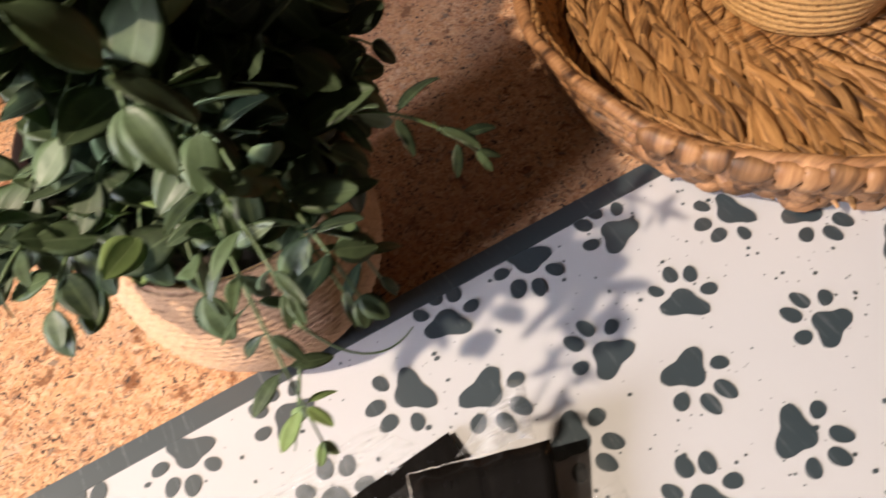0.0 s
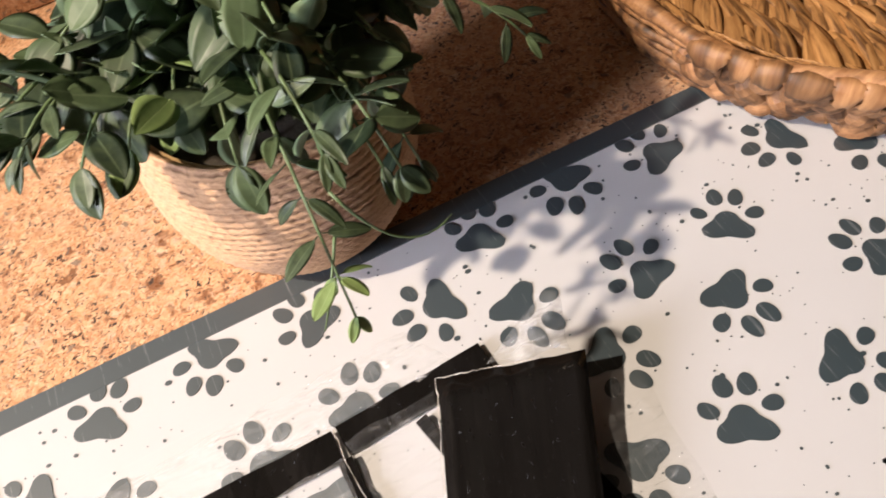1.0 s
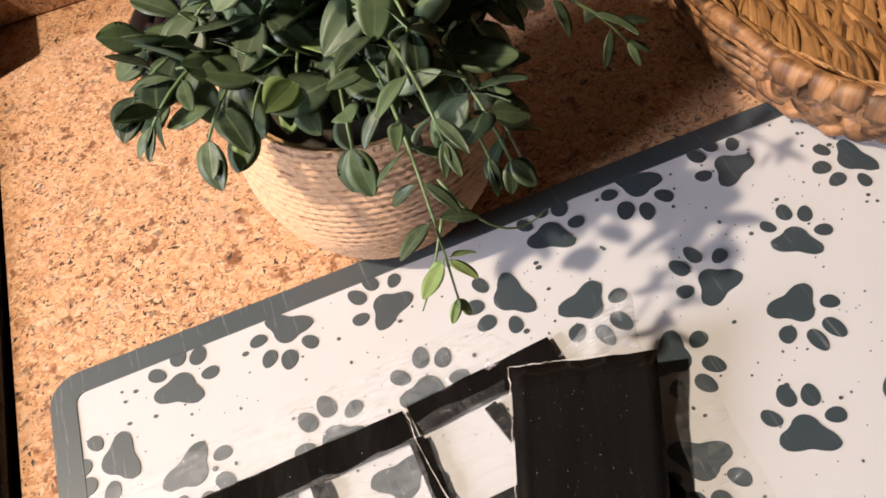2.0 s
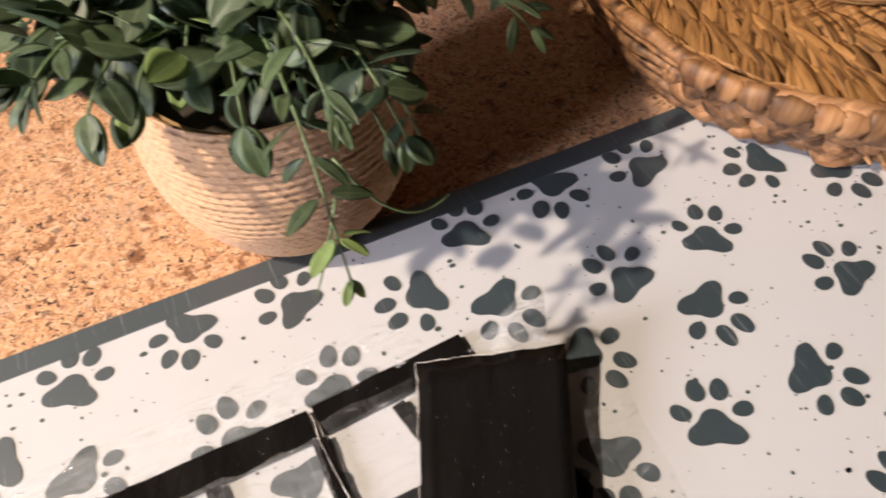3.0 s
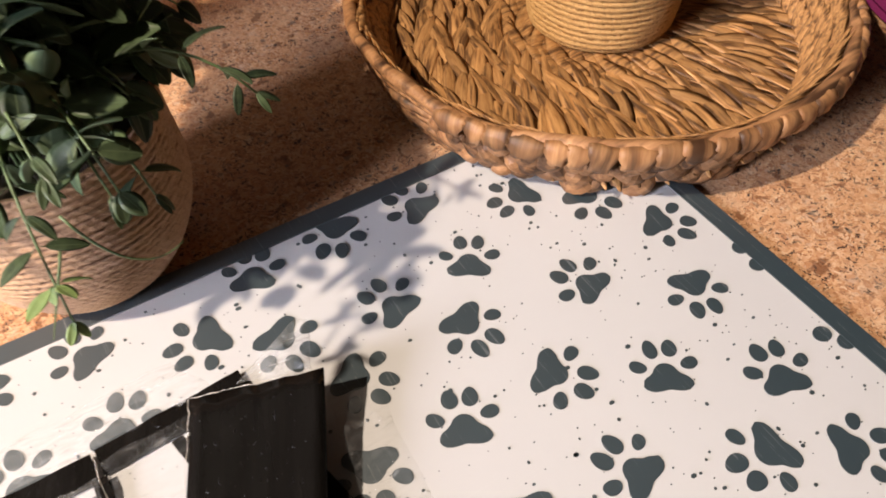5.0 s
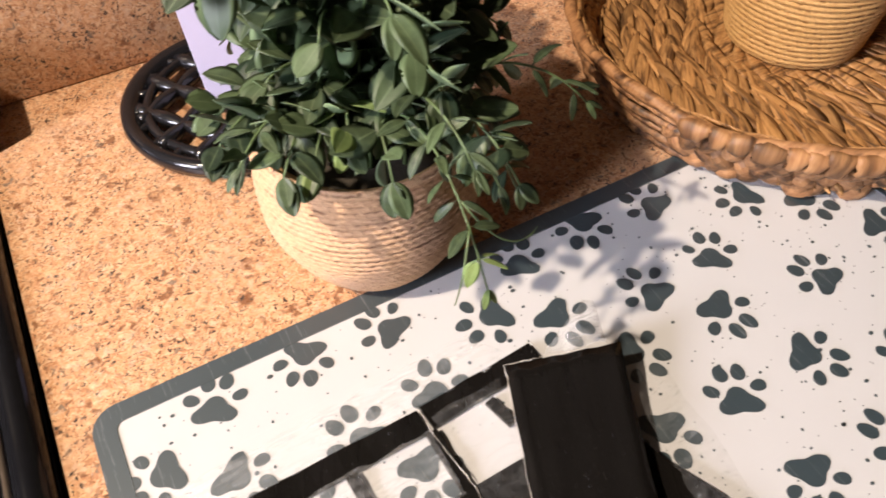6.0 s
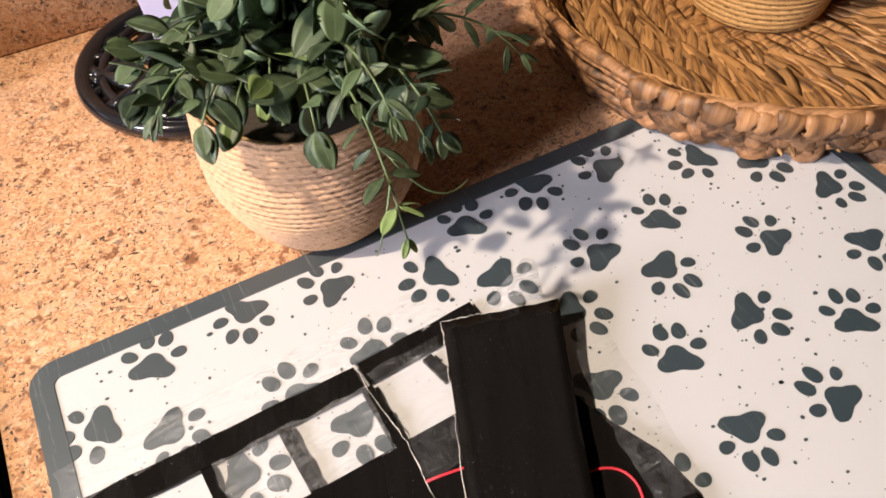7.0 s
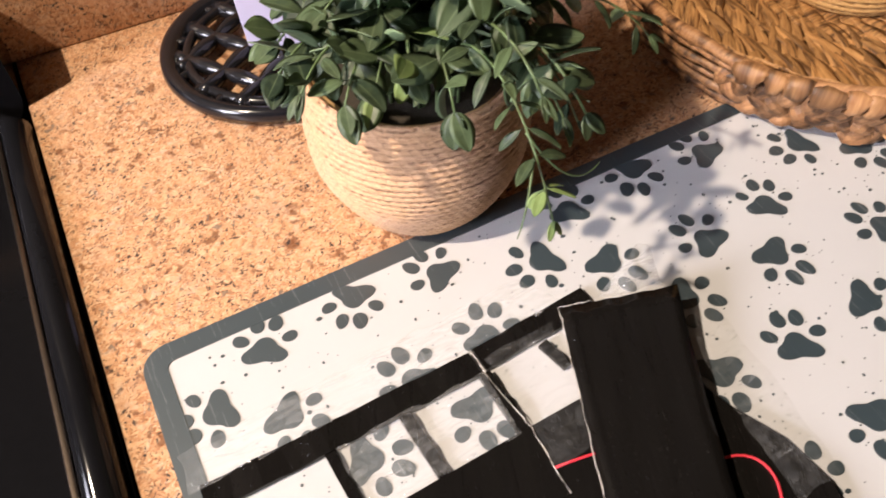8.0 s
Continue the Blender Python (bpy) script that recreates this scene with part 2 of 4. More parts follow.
FILM_EDGE = plain("film_seam", (0.60, 0.56, 0.52), 0.3, amount=0.2)
THREAD = plain("red_thread", (0.62, 0.03, 0.05), 0.6)
MAGENTA = plain("magenta_cloth", (0.17, 0.007, 0.085), 0.8, grain=500, bump=0.4)
ROPE = woven("paper_rope", (0.47, 0.26, 0.09), (0.70, 0.45, 0.20), (0.56, 0.33, 0.13), (0.22, 0.11, 0.04), 30, 126, 2, 0.6, 110)


# ---- building helpers ----
def mesh_of(name, bm, *materials, smooth=True):
    me = bpy.data.meshes.new(name)
    bm.normal_update()
    bm.to_mesh(me)
    bm.free()
    for m in materials:
        me.materials.append(m)
    if smooth:
        me.polygons.foreach_set("use_smooth", [True] * len(me.polygons))
    return me


def part(name, bm, material, parent, label="", smooth=True):
    ob = new(name, mesh_of(name, bm, *(material if isinstance(material, tuple) else (material,)), smooth=smooth))
    ob.parent = parent
    return tagged(ob, label)


def shared(name, me, parent, m):
    ob = new(name, me)
    ob.parent = parent
    ob.matrix_basis = m
    return ob


def empty(name, place, label, category, **more):
    ob = new(name)
    ob.location = place
    ob.empty_display_size = 0.02
    return tagged(ob, label, category, **more)


def box(x0, x1, y0, y1, z0, z1, bevel=0.0, segments=2, bm=None):
    bm = bm or bmesh.new()
    made = bmesh.ops.create_cube(bm, size=1.0, matrix=Matrix.LocRotScale(((x0 + x1) / 2, (y0 + y1) / 2, (z0 + z1) / 2), None, (x1 - x0, y1 - y0, z1 - z0)))
    if bevel:
        edges = list({e for v in made["verts"] for e in v.link_edges})
        bmesh.ops.bevel(bm, geom=edges, offset=bevel, segments=segments, affect="EDGES", profile=0.5)
    return bm


def prism(points, z0, z1, bm=None, top_inset=0.0):
    """A flat piece with the given outline."""
    bm = bm or bmesh.new()
    n = len(points)
    cx, cy = sum(p[0] for p in points) / n, sum(p[1] for p in points) / n
    low = [bm.verts.new((x, y, z0)) for x, y in points]
    high = [bm.verts.new((cx + (x - cx) * (1 - top_inset), cy + (y - cy) * (1 - top_inset), z1)) for x, y in points]
    bm.faces.new(high)
    bm.faces.new(low[::-1])
    for i in range(n):
        bm.faces.new((low[i], low[(i + 1) % n], high[(i + 1) % n], high[i]))
    return bm


def rounded(x0, x1, y0, y1, r, steps=6):
    pts = []
    for cx, cy, a in ((x1 - r, y1 - r, 0), (x0 + r, y1 - r, 90), (x0 + r, y0 + r, 180), (x1 - r, y0 + r, 270)):
        for i in range(steps + 1):
            b = radians(a + 90 * i / steps)
            pts.append((cx + r * math.cos(b), cy + r * math.sin(b)))
    return pts


def lathe(profile, steps=64, bm=None, wobble=0.0, seed=0):
    """Turns (radius, height) rows round z; lays u round and v along."""
    bm = bm or bmesh.new()
    uv = bm.loops.layers.uv.verify()
    rows = []
    for r, z in profile:
        row = []
        for i in range(steps):
            a = 2 * math.pi * i / steps
            k = 1 + wobble * noise.noise((math.cos(a) * 2, math.sin(a) * 2, z * 60 + seed))
            row.append(bm.verts.new((r * k * math.cos(a), r * k * math.sin(a), z)))
        rows.append(row)
    for j in range(len(rows) - 1):
        for i in range(steps):
            k = (i + 1) % steps
            f = bm.faces.new((rows[j][i], rows[j][k], rows[j + 1][k], rows[j + 1][i]))
            for loop, (u, w) in zip(f.loops, ((i, j), (i + 1, j), (i + 1, j + 1), (i, j + 1))):
                loop[uv].uv = (u / steps, w / (len(rows) - 1))
    return bm


def tube(points, radii, sides=6, bm=None):
    bm = bm or bmesh.new()
    pts = [Vector(p) for p in points]
    rings, ref = [], Vector((0.13, 0.31, 0.94))
    for i, p in enumerate(pts):
        d = (pts[min(i + 1, len(pts) - 1)] - pts[max(i - 1, 0)]).normalized()
        a = d.cross(ref).normalized()
        b = d.cross(a)
        r = radii[i] if isinstance(radii, (list, tuple)) else radii
        rings.append([bm.verts.new(p + r * (math.cos(2 * math.pi * k / sides) * a + math.sin(2 * math.pi * k / sides) * b)) for k in range(sides)])
    for q, w in zip(rings, rings[1:]):
        for k in range(sides):
            bm.faces.new((q[k], q[(k + 1) % sides], w[(k + 1) % sides], w[k]))
    bm.faces.new(rings[0][::-1])
    bm.faces.new(rings[-1])
    return bm


def bezier(a, b, c, d, n):
    a, b, c, d = map(Vector, (a, b, c, d))
    return [((1 - t) ** 3) * a + 3 * t * (1 - t) ** 2 * b + 3 * t * t * (1 - t) * c + t ** 3 * d for t in (i / n for i in range(n + 1))]


COUNTER_Z = -0.003

# ---- structure ----
def structure(name, bm, material, label, category, smooth=False):
    ob = part(name, bm, material, None, label, smooth)
    return tagged(ob, category=category, kind="structure")


structure("countertop", box(-0.0175, 1.6, -0.42, 0.312, COUNTER_Z - 0.03, COUNTER_Z, 0.002), GRANITE, "polished tan and brown speckled granite worktop", "worktop", True)
structure("backsplash", box(-1.4, 1.6, 0.2915, 0.312, COUNTER_Z + 0.0003, 0.118, 0.002), GRANITE, "speckled granite upstand along the back wall", "backsplash", True)
structure("base_cabinet_front", box(-0.01, 1.6, -0.385, 0.3, -0.86, -0.034), paint("cabinet_paint", (0.30, 0.17, 0.09), 0.5), "plain brown cabinet carcass under the worktop", "cabinet")
structure("floor", box(-2.2, 2.2, -2.6, 0.42, -0.96, -0.90), paint("floor_finish", (0.20, 0.15, 0.11), 0.5), "plain kitchen floor", "floor")
structure("wall_north", box(-2.2, 2.2, 0.3125, 0.42, -0.90, 1.50), paint("back_wall_paint", (0.040, 0.032, 0.027)), "plain painted kitchen wall", "wall")
structure("wall_east", box(2.2, 2.3, -2.6, 0.42, -0.90, 1.50), WALL, "plain painted kitchen wall", "wall")
structure("wall_south", box(-2.2, 2.2, -2.7, -2.6, -0.90, 1.50), WALL, "plain painted kitchen wall", "wall")
bm = box(-2.3, -2.2, -2.7, -1.0, -0.90, 1.50)
box(-2.3, -2.2, 0.0, 0.42, -0.90, 1.50, bm=bm)
box(-2.3, -2.2, -1.0, 0.0, -0.90, 0.50, bm=bm)
box(-2.3, -2.2, -1.0, 0.0, 1.40, 1.50, bm=bm)
structure("wall_west", bm, WALL, "plain painted wall with a window opening", "wall")
structure("ceiling", box(-2.3, 2.3, -2.7, 0.42, 1.50, 1.56), CEIL, "plain white ceiling", "ceiling")

# unseen dark block, added overhead to hold back ambient light and reflections
BLOCKER = paint("blocker_paint", (0.045, 0.03, 0.022), 0.6)
structure("ambient_blocker", box(-0.02, 2.199, -0.06, 0.3122, 0.85, 1.499), BLOCKER, "unseen brown block above the worktop, added to cut stray light", "soffit")

# ---- cooker ----
def cooker():
    ob = empty("cooker", (-0.0155, 0.236, 0), "black cooker with a glossy rim and steel trim strip", "cooker")
    ob.rotation_euler.z = radians(-0.6)
    part("body", box(-0.75, -0.004, -0.66, 0.048, -0.88, -0.022, 0.004), BLACK_TRIM, ob)
    bm = bmesh.new()
    # glossy rolled rim round the glass
    loop = [(-0.0125, -0.66, 0), (-0.0125, -0.02, 0), (-0.024, -0.006, 0), (-0.74, -0.004, 0)]
    tube([Vector(p) + Vector((0, 0, -0.003)) for p in loop], 0.0095, 14, bm)
    part("rim", bm, BLACK_TRIM, ob, "glossy black enamel rim")
    part("trim_strip", box(-0.0255, -0.0222, -0.66, -0.02, -0.012, 0.0005, 0.0008), STEEL, ob, "narrow brushed steel strip")
    part("glass_top", box(-0.74, -0.0257, -0.66, -0.015, -0.020, -0.004, 0.001), GLASS_TOP, ob, "dark speckled glass hob")
    prof = rounded(-0.74, -0.002, -0.02, 0.072, 0.03)
    bm = prism([(x, z) for x, z in prof], -0.052, 0.0)
    for v in bm.verts:
        v.co = Vector((v.co.x, -v.co.z, v.co.y))
    part("backguard", bm, BLACK_TRIM, ob, "black control panel at the back", False)
    return ob


cooker()


# ---- paw print mat ----
MAT_X, MAT_Y, EDGE = 0.480, -0.300, 0.0115
PAWS = [
    (0.0570, -0.0300, 67), (0.0280, -0.0500, -172), (0.0540, -0.0670, -56), (0.1110, -0.0190, -118), (0.1170, -0.0840, 109),
    (0.1580, -0.0310, 120), (0.1580, -0.0790, 64), (0.2120, -0.0490, -169), (0.2420, -0.0280, 67), (0.2950, -0.0160, -120),
    (0.3410, -0.0300, 113), (0.2390, -0.0660, -72), (0.2970, -0.0840, 110), (0.3200, -0.1060, -79), (0.3410, -0.0800, 58),
    (0.2590, -0.1050, -53), (0.3960, -0.0500, -169), (0.4235, -0.0680, -72), (0.4440, -0.1070, -48), (0.3870, -0.1240, 112),
    (0.4310, -0.1480, -107), (0.3820, -0.1850, 62), (0.4270, -0.2140, 72), (0.3380, -0.1520, -50), (0.2890, -0.1580, 67),
    (0.2470, -0.1480, -113), (0.3420, -0.2140, 112), (0.3980, -0.2340, -174), (0.4240, -0.2510, -27), (0.2920, -0.2000, -107),
    (0.2430, -0.2130, 62), (0.1350, -0.1070, -86), (0.0770, -0.1060, -25), (0.1950, -0.2450, 20), (0.1000, -0.1800, 140),
    (0.0500, -0.1400, 30), (0.1500, -0.2300, -100), (0.0600, -0.2300, 75), (0.3500, -0.2650, 80),
]
TOES = ((0.0080, 0.0128, 55), (0.0176, 0.0048, 12), (0.0178, -0.0049, -12), (0.0090, -0.0128, -55))


def clip(points):
    """Keeps an outline inside the printed field, against the border."""
    lo, hi, back, front = EDGE - 0.002, MAT_X - EDGE + 0.002, -EDGE + 0.002, MAT_Y + EDGE - 0.002
    inside = [(min(max(x, lo), hi), min(max(y, front), back)) for x, y in points]
    xs, ys = [p[0] for p in inside], [p[1] for p in inside]
    return inside if max(xs) - min(xs) > 0.0015 and max(ys) - min(ys) > 0.0015 else None


def tidy(points):
    out = []
    for p in points:
        if not out or math.dist(p, out[-1]) > 1e-5:
            out.append(p)
    while len(out) > 1 and math.dist(out[0], out[-1]) < 1e-5:
        out.pop()
    return out


def pad_outline(rng):
    """The three-lobed main pad, toes towards +x."""
    pts = []
    for i in range(36):
        a = 2 * math.pi * i / 36
        x, y = math.cos(a), math.sin(a)
        r = 0.0094 + 0.0022 * math.cos(3 * a + math.pi * 0) * (1 if x > -0.9 else 0.8) + 0.0009 * math.cos(2 * a + math.pi)
        pts.append((0.0005 + r * x * 0.83, r * y * 1.06 * (1 + 0.03 * rng.uniform(-1, 1))))
    return pts


def paw_mat():
    rng = random.Random(4)
    ob = empty("placemat", (0, 0, 0), "white pet placemat with dark grey paw prints and border, scuffed", "placemat")
    part("sheet", prism(rounded(0, MAT_X, MAT_Y, 0, 0.014), COUNTER_Z, -0.0004), WHITE, ob, smooth=False)
    outer, inner = rounded(0, MAT_X, MAT_Y, 0, 0.014), rounded(EDGE, MAT_X - EDGE, MAT_Y + EDGE, -EDGE, 0.005)
    bm = bmesh.new()
    o = [bm.verts.new((x, y, 0.0002)) for x, y in outer]
    o2 = [bm.verts.new((x * 1.0, y, -0.0028)) for x, y in outer]
    i1 = [bm.verts.new((x, y, 0.0002)) for x, y in inner]
    i2 = [bm.verts.new((x, y, -0.0010)) for x, y in inner]
    n = len(o)
    for k in range(n):
        j = (k + 1) % n
        bm.faces.new((o[k], o[j], i1[j], i1[k]))
        bm.faces.new((o2[k], o2[j], o[j], o[k]))
        bm.faces.new((i1[k], i1[j], i2[j], i2[k]))
    bmesh.ops.recalc_face_normals(bm, faces=bm.faces)
    for v in bm.verts:
        if v.co.z > -0.0015:
            v.co.x = min(max(v.co.x, 0), MAT_X)
    part("border", bm, DARK, ob, "dark grey printed border", False)
    for x, y, turn in PAWS:
        m = Matrix.Rotation(radians(turn), 2)
        k = rng.uniform(0.96, 1.05)
        bm = bmesh.new()
        shapes = [pad_outline(rng)]
        for u, w, tilt in TOES:
            c, s = math.cos(radians(tilt)), math.sin(radians(tilt))
            e = []
            a0, b0 = 0.0051 * rng.uniform(0.92, 1.08), 0.0038 * rng.uniform(0.92, 1.08)
            for i in range(20):
                a = 2 * math.pi * i / 20
                p, q = a0 * math.cos(a), b0 * math.sin(a) * (1 - 0.14 * math.cos(a))
                e.append((u + p * c * 0.8 - q * s * 0.3 + p * 0.2, w + p * s * 0.45 + q))
            shapes.append(e)
        for sh in shapes:
            pts = clip([(x + k * (m @ Vector(p)).x, y + k * (m @ Vector(p)).y) for p in sh])
            if pts:
                pts = tidy(pts)
                if len(pts) > 3:
                    prism(pts, -0.0010, 0.0, bm)
        part("paw_print", bm, DARK, ob, smooth=False)
    # toes that run into the border
    for x, y in ((0.4690, -0.145), (0.4680, -0.158), (0.4615, -0.205), (0.4680, -0.214)):
        part("toe_print", prism([(x + 0.0048 * math.cos(a), y + 0.0042 * math.sin(a)) for a in (i * math.pi / 9 for i in range(18))], -0.0010, 0.0001), DARK, ob, smooth=False)
    # printed flecks
    bm = bmesh.new()
    for i in range(980):
        x, y = rng.uniform(0.014, MAT_X - 0.014), rng.uniform(MAT_Y + 0.014, -0.014)
        r = 0.0003 + 0.0010 * rng.random() ** 4
        s = rng.uniform(0.7, 1.5)
        prism([(x + r * s * math.cos(a), y + r * math.sin(a)) for a in (k * math.pi / 3 for k in range(6))], -0.0008, -0.0001, bm)
    tagged(part("fleck", bm, DARK, ob, "fine dark printed flecks", False), kind="stuff")
    return ob


paw_mat()


# ---- plant ----
POT_C = Vector((0.1795, 0.0335, COUNTER_Z))
POT_H = 0.097


def leaf_mesh(name, length, width, fold, curl, wave, tops=(LEAF, LEAF_UNDER)):
    """A leaf along +x from its stalk, upper side +z, with some thickness."""
    bm = bmesh.new()
    uv = bm.loops.layers.uv.verify()
    n, cols = 11, (-1, -0.55, 0, 0.55, 1)
    thick = 0.014
    grids = []
    for side in (0, 1):
        rows = []
        for i in range(n + 1):
            t = i / n
            w = width / 2 * math.sin(math.pi * min(1, t * 0.975 + 0.012) ** 0.90) ** 0.64
            row = []
            for c in cols:
                y = w * c
                z = fold * abs(y) + curl * length * (t - 0.25) ** 2 * (1 if t > 0.25 else 0.3) + wave * length * math.sin(5 * t + 2 * c) * abs(c)
                row.append(bm.verts.new((length * t, y * (1 - 0.25 * abs(fold)), z - (thick if side and abs(c) < 1 else 0))))
            rows.append(row)
        grids.append(rows)
    for side, rows in enumerate(grids):
        for i in range(n):
            for j in range(4):
                q = (rows[i][j], rows[i + 1][j], rows[i + 1][j + 1], rows[i][j + 1])
                f = bm.faces.new(q if side == 0 else q[::-1])
                f.material_index = side
                f.smooth = True
                idx = ((i, j), (i + 1, j), (i + 1, j + 1), (i, j + 1))
                for loop, (a, b) in zip(f.loops, idx if side == 0 else idx[::-1]):
                    loop[uv].uv = (a / n, (cols[b] + 1) / 2)
    bmesh.ops.remove_doubles(bm, verts=bm.verts, dist=1e-6)
    tube([(-0.12, 0, -0.012), (0.03, 0, -0.004)], 0.016, 5, bm)
    return mesh_of(name, bm, *tops)


LEAVES = [leaf_mesh("leaf", 1.0, *a) for a in ((0.72, 0.16, -0.10, 0.02), (0.66, 0.24, -0.20, 0.03), (0.78, 0.10, 0.06, 0.02), (0.60, 0.32, -0.28, 0.02), (0.74, 0.05, -0.16, 0.04))]
NARROW = [leaf_mesh("leaf", 1.0, *a) for a in ((0.40, 0.25, -0.15, 0.02), (0.36, 0.35, -0.30, 0.02))]
YOUNG = [leaf_mesh("leaf", 1.0, *a, (LEAF_YOUNG, LEAF_YOUNG)) for a in ((0.42, 0.25, -0.15, 0.02), (0.50, 0.3, 0.1, 0.02))]
PALE = [leaf_mesh("leaf", 1.0, *a, (LEAF_YOUNG, LEAF_UNDER)) for a in ((0.62, 0.2, -0.12, 0.02),)]


def leaf_pose(place, way, up, size, roll=0.0):
    x = Vector(way).normalized()
    z = (Vector(up) - x * x.dot(Vector(up)))
    z = z.normalized() if z.length > 1e-4 else x.orthogonal().normalized()
    y = z.cross(x)
    m = Matrix((x, y, z)).transposed().to_4x4()
    return Matrix.Translation(place) @ m @ Matrix.Rotation(roll, 4, "X") @ Matrix.Scale(size, 4)


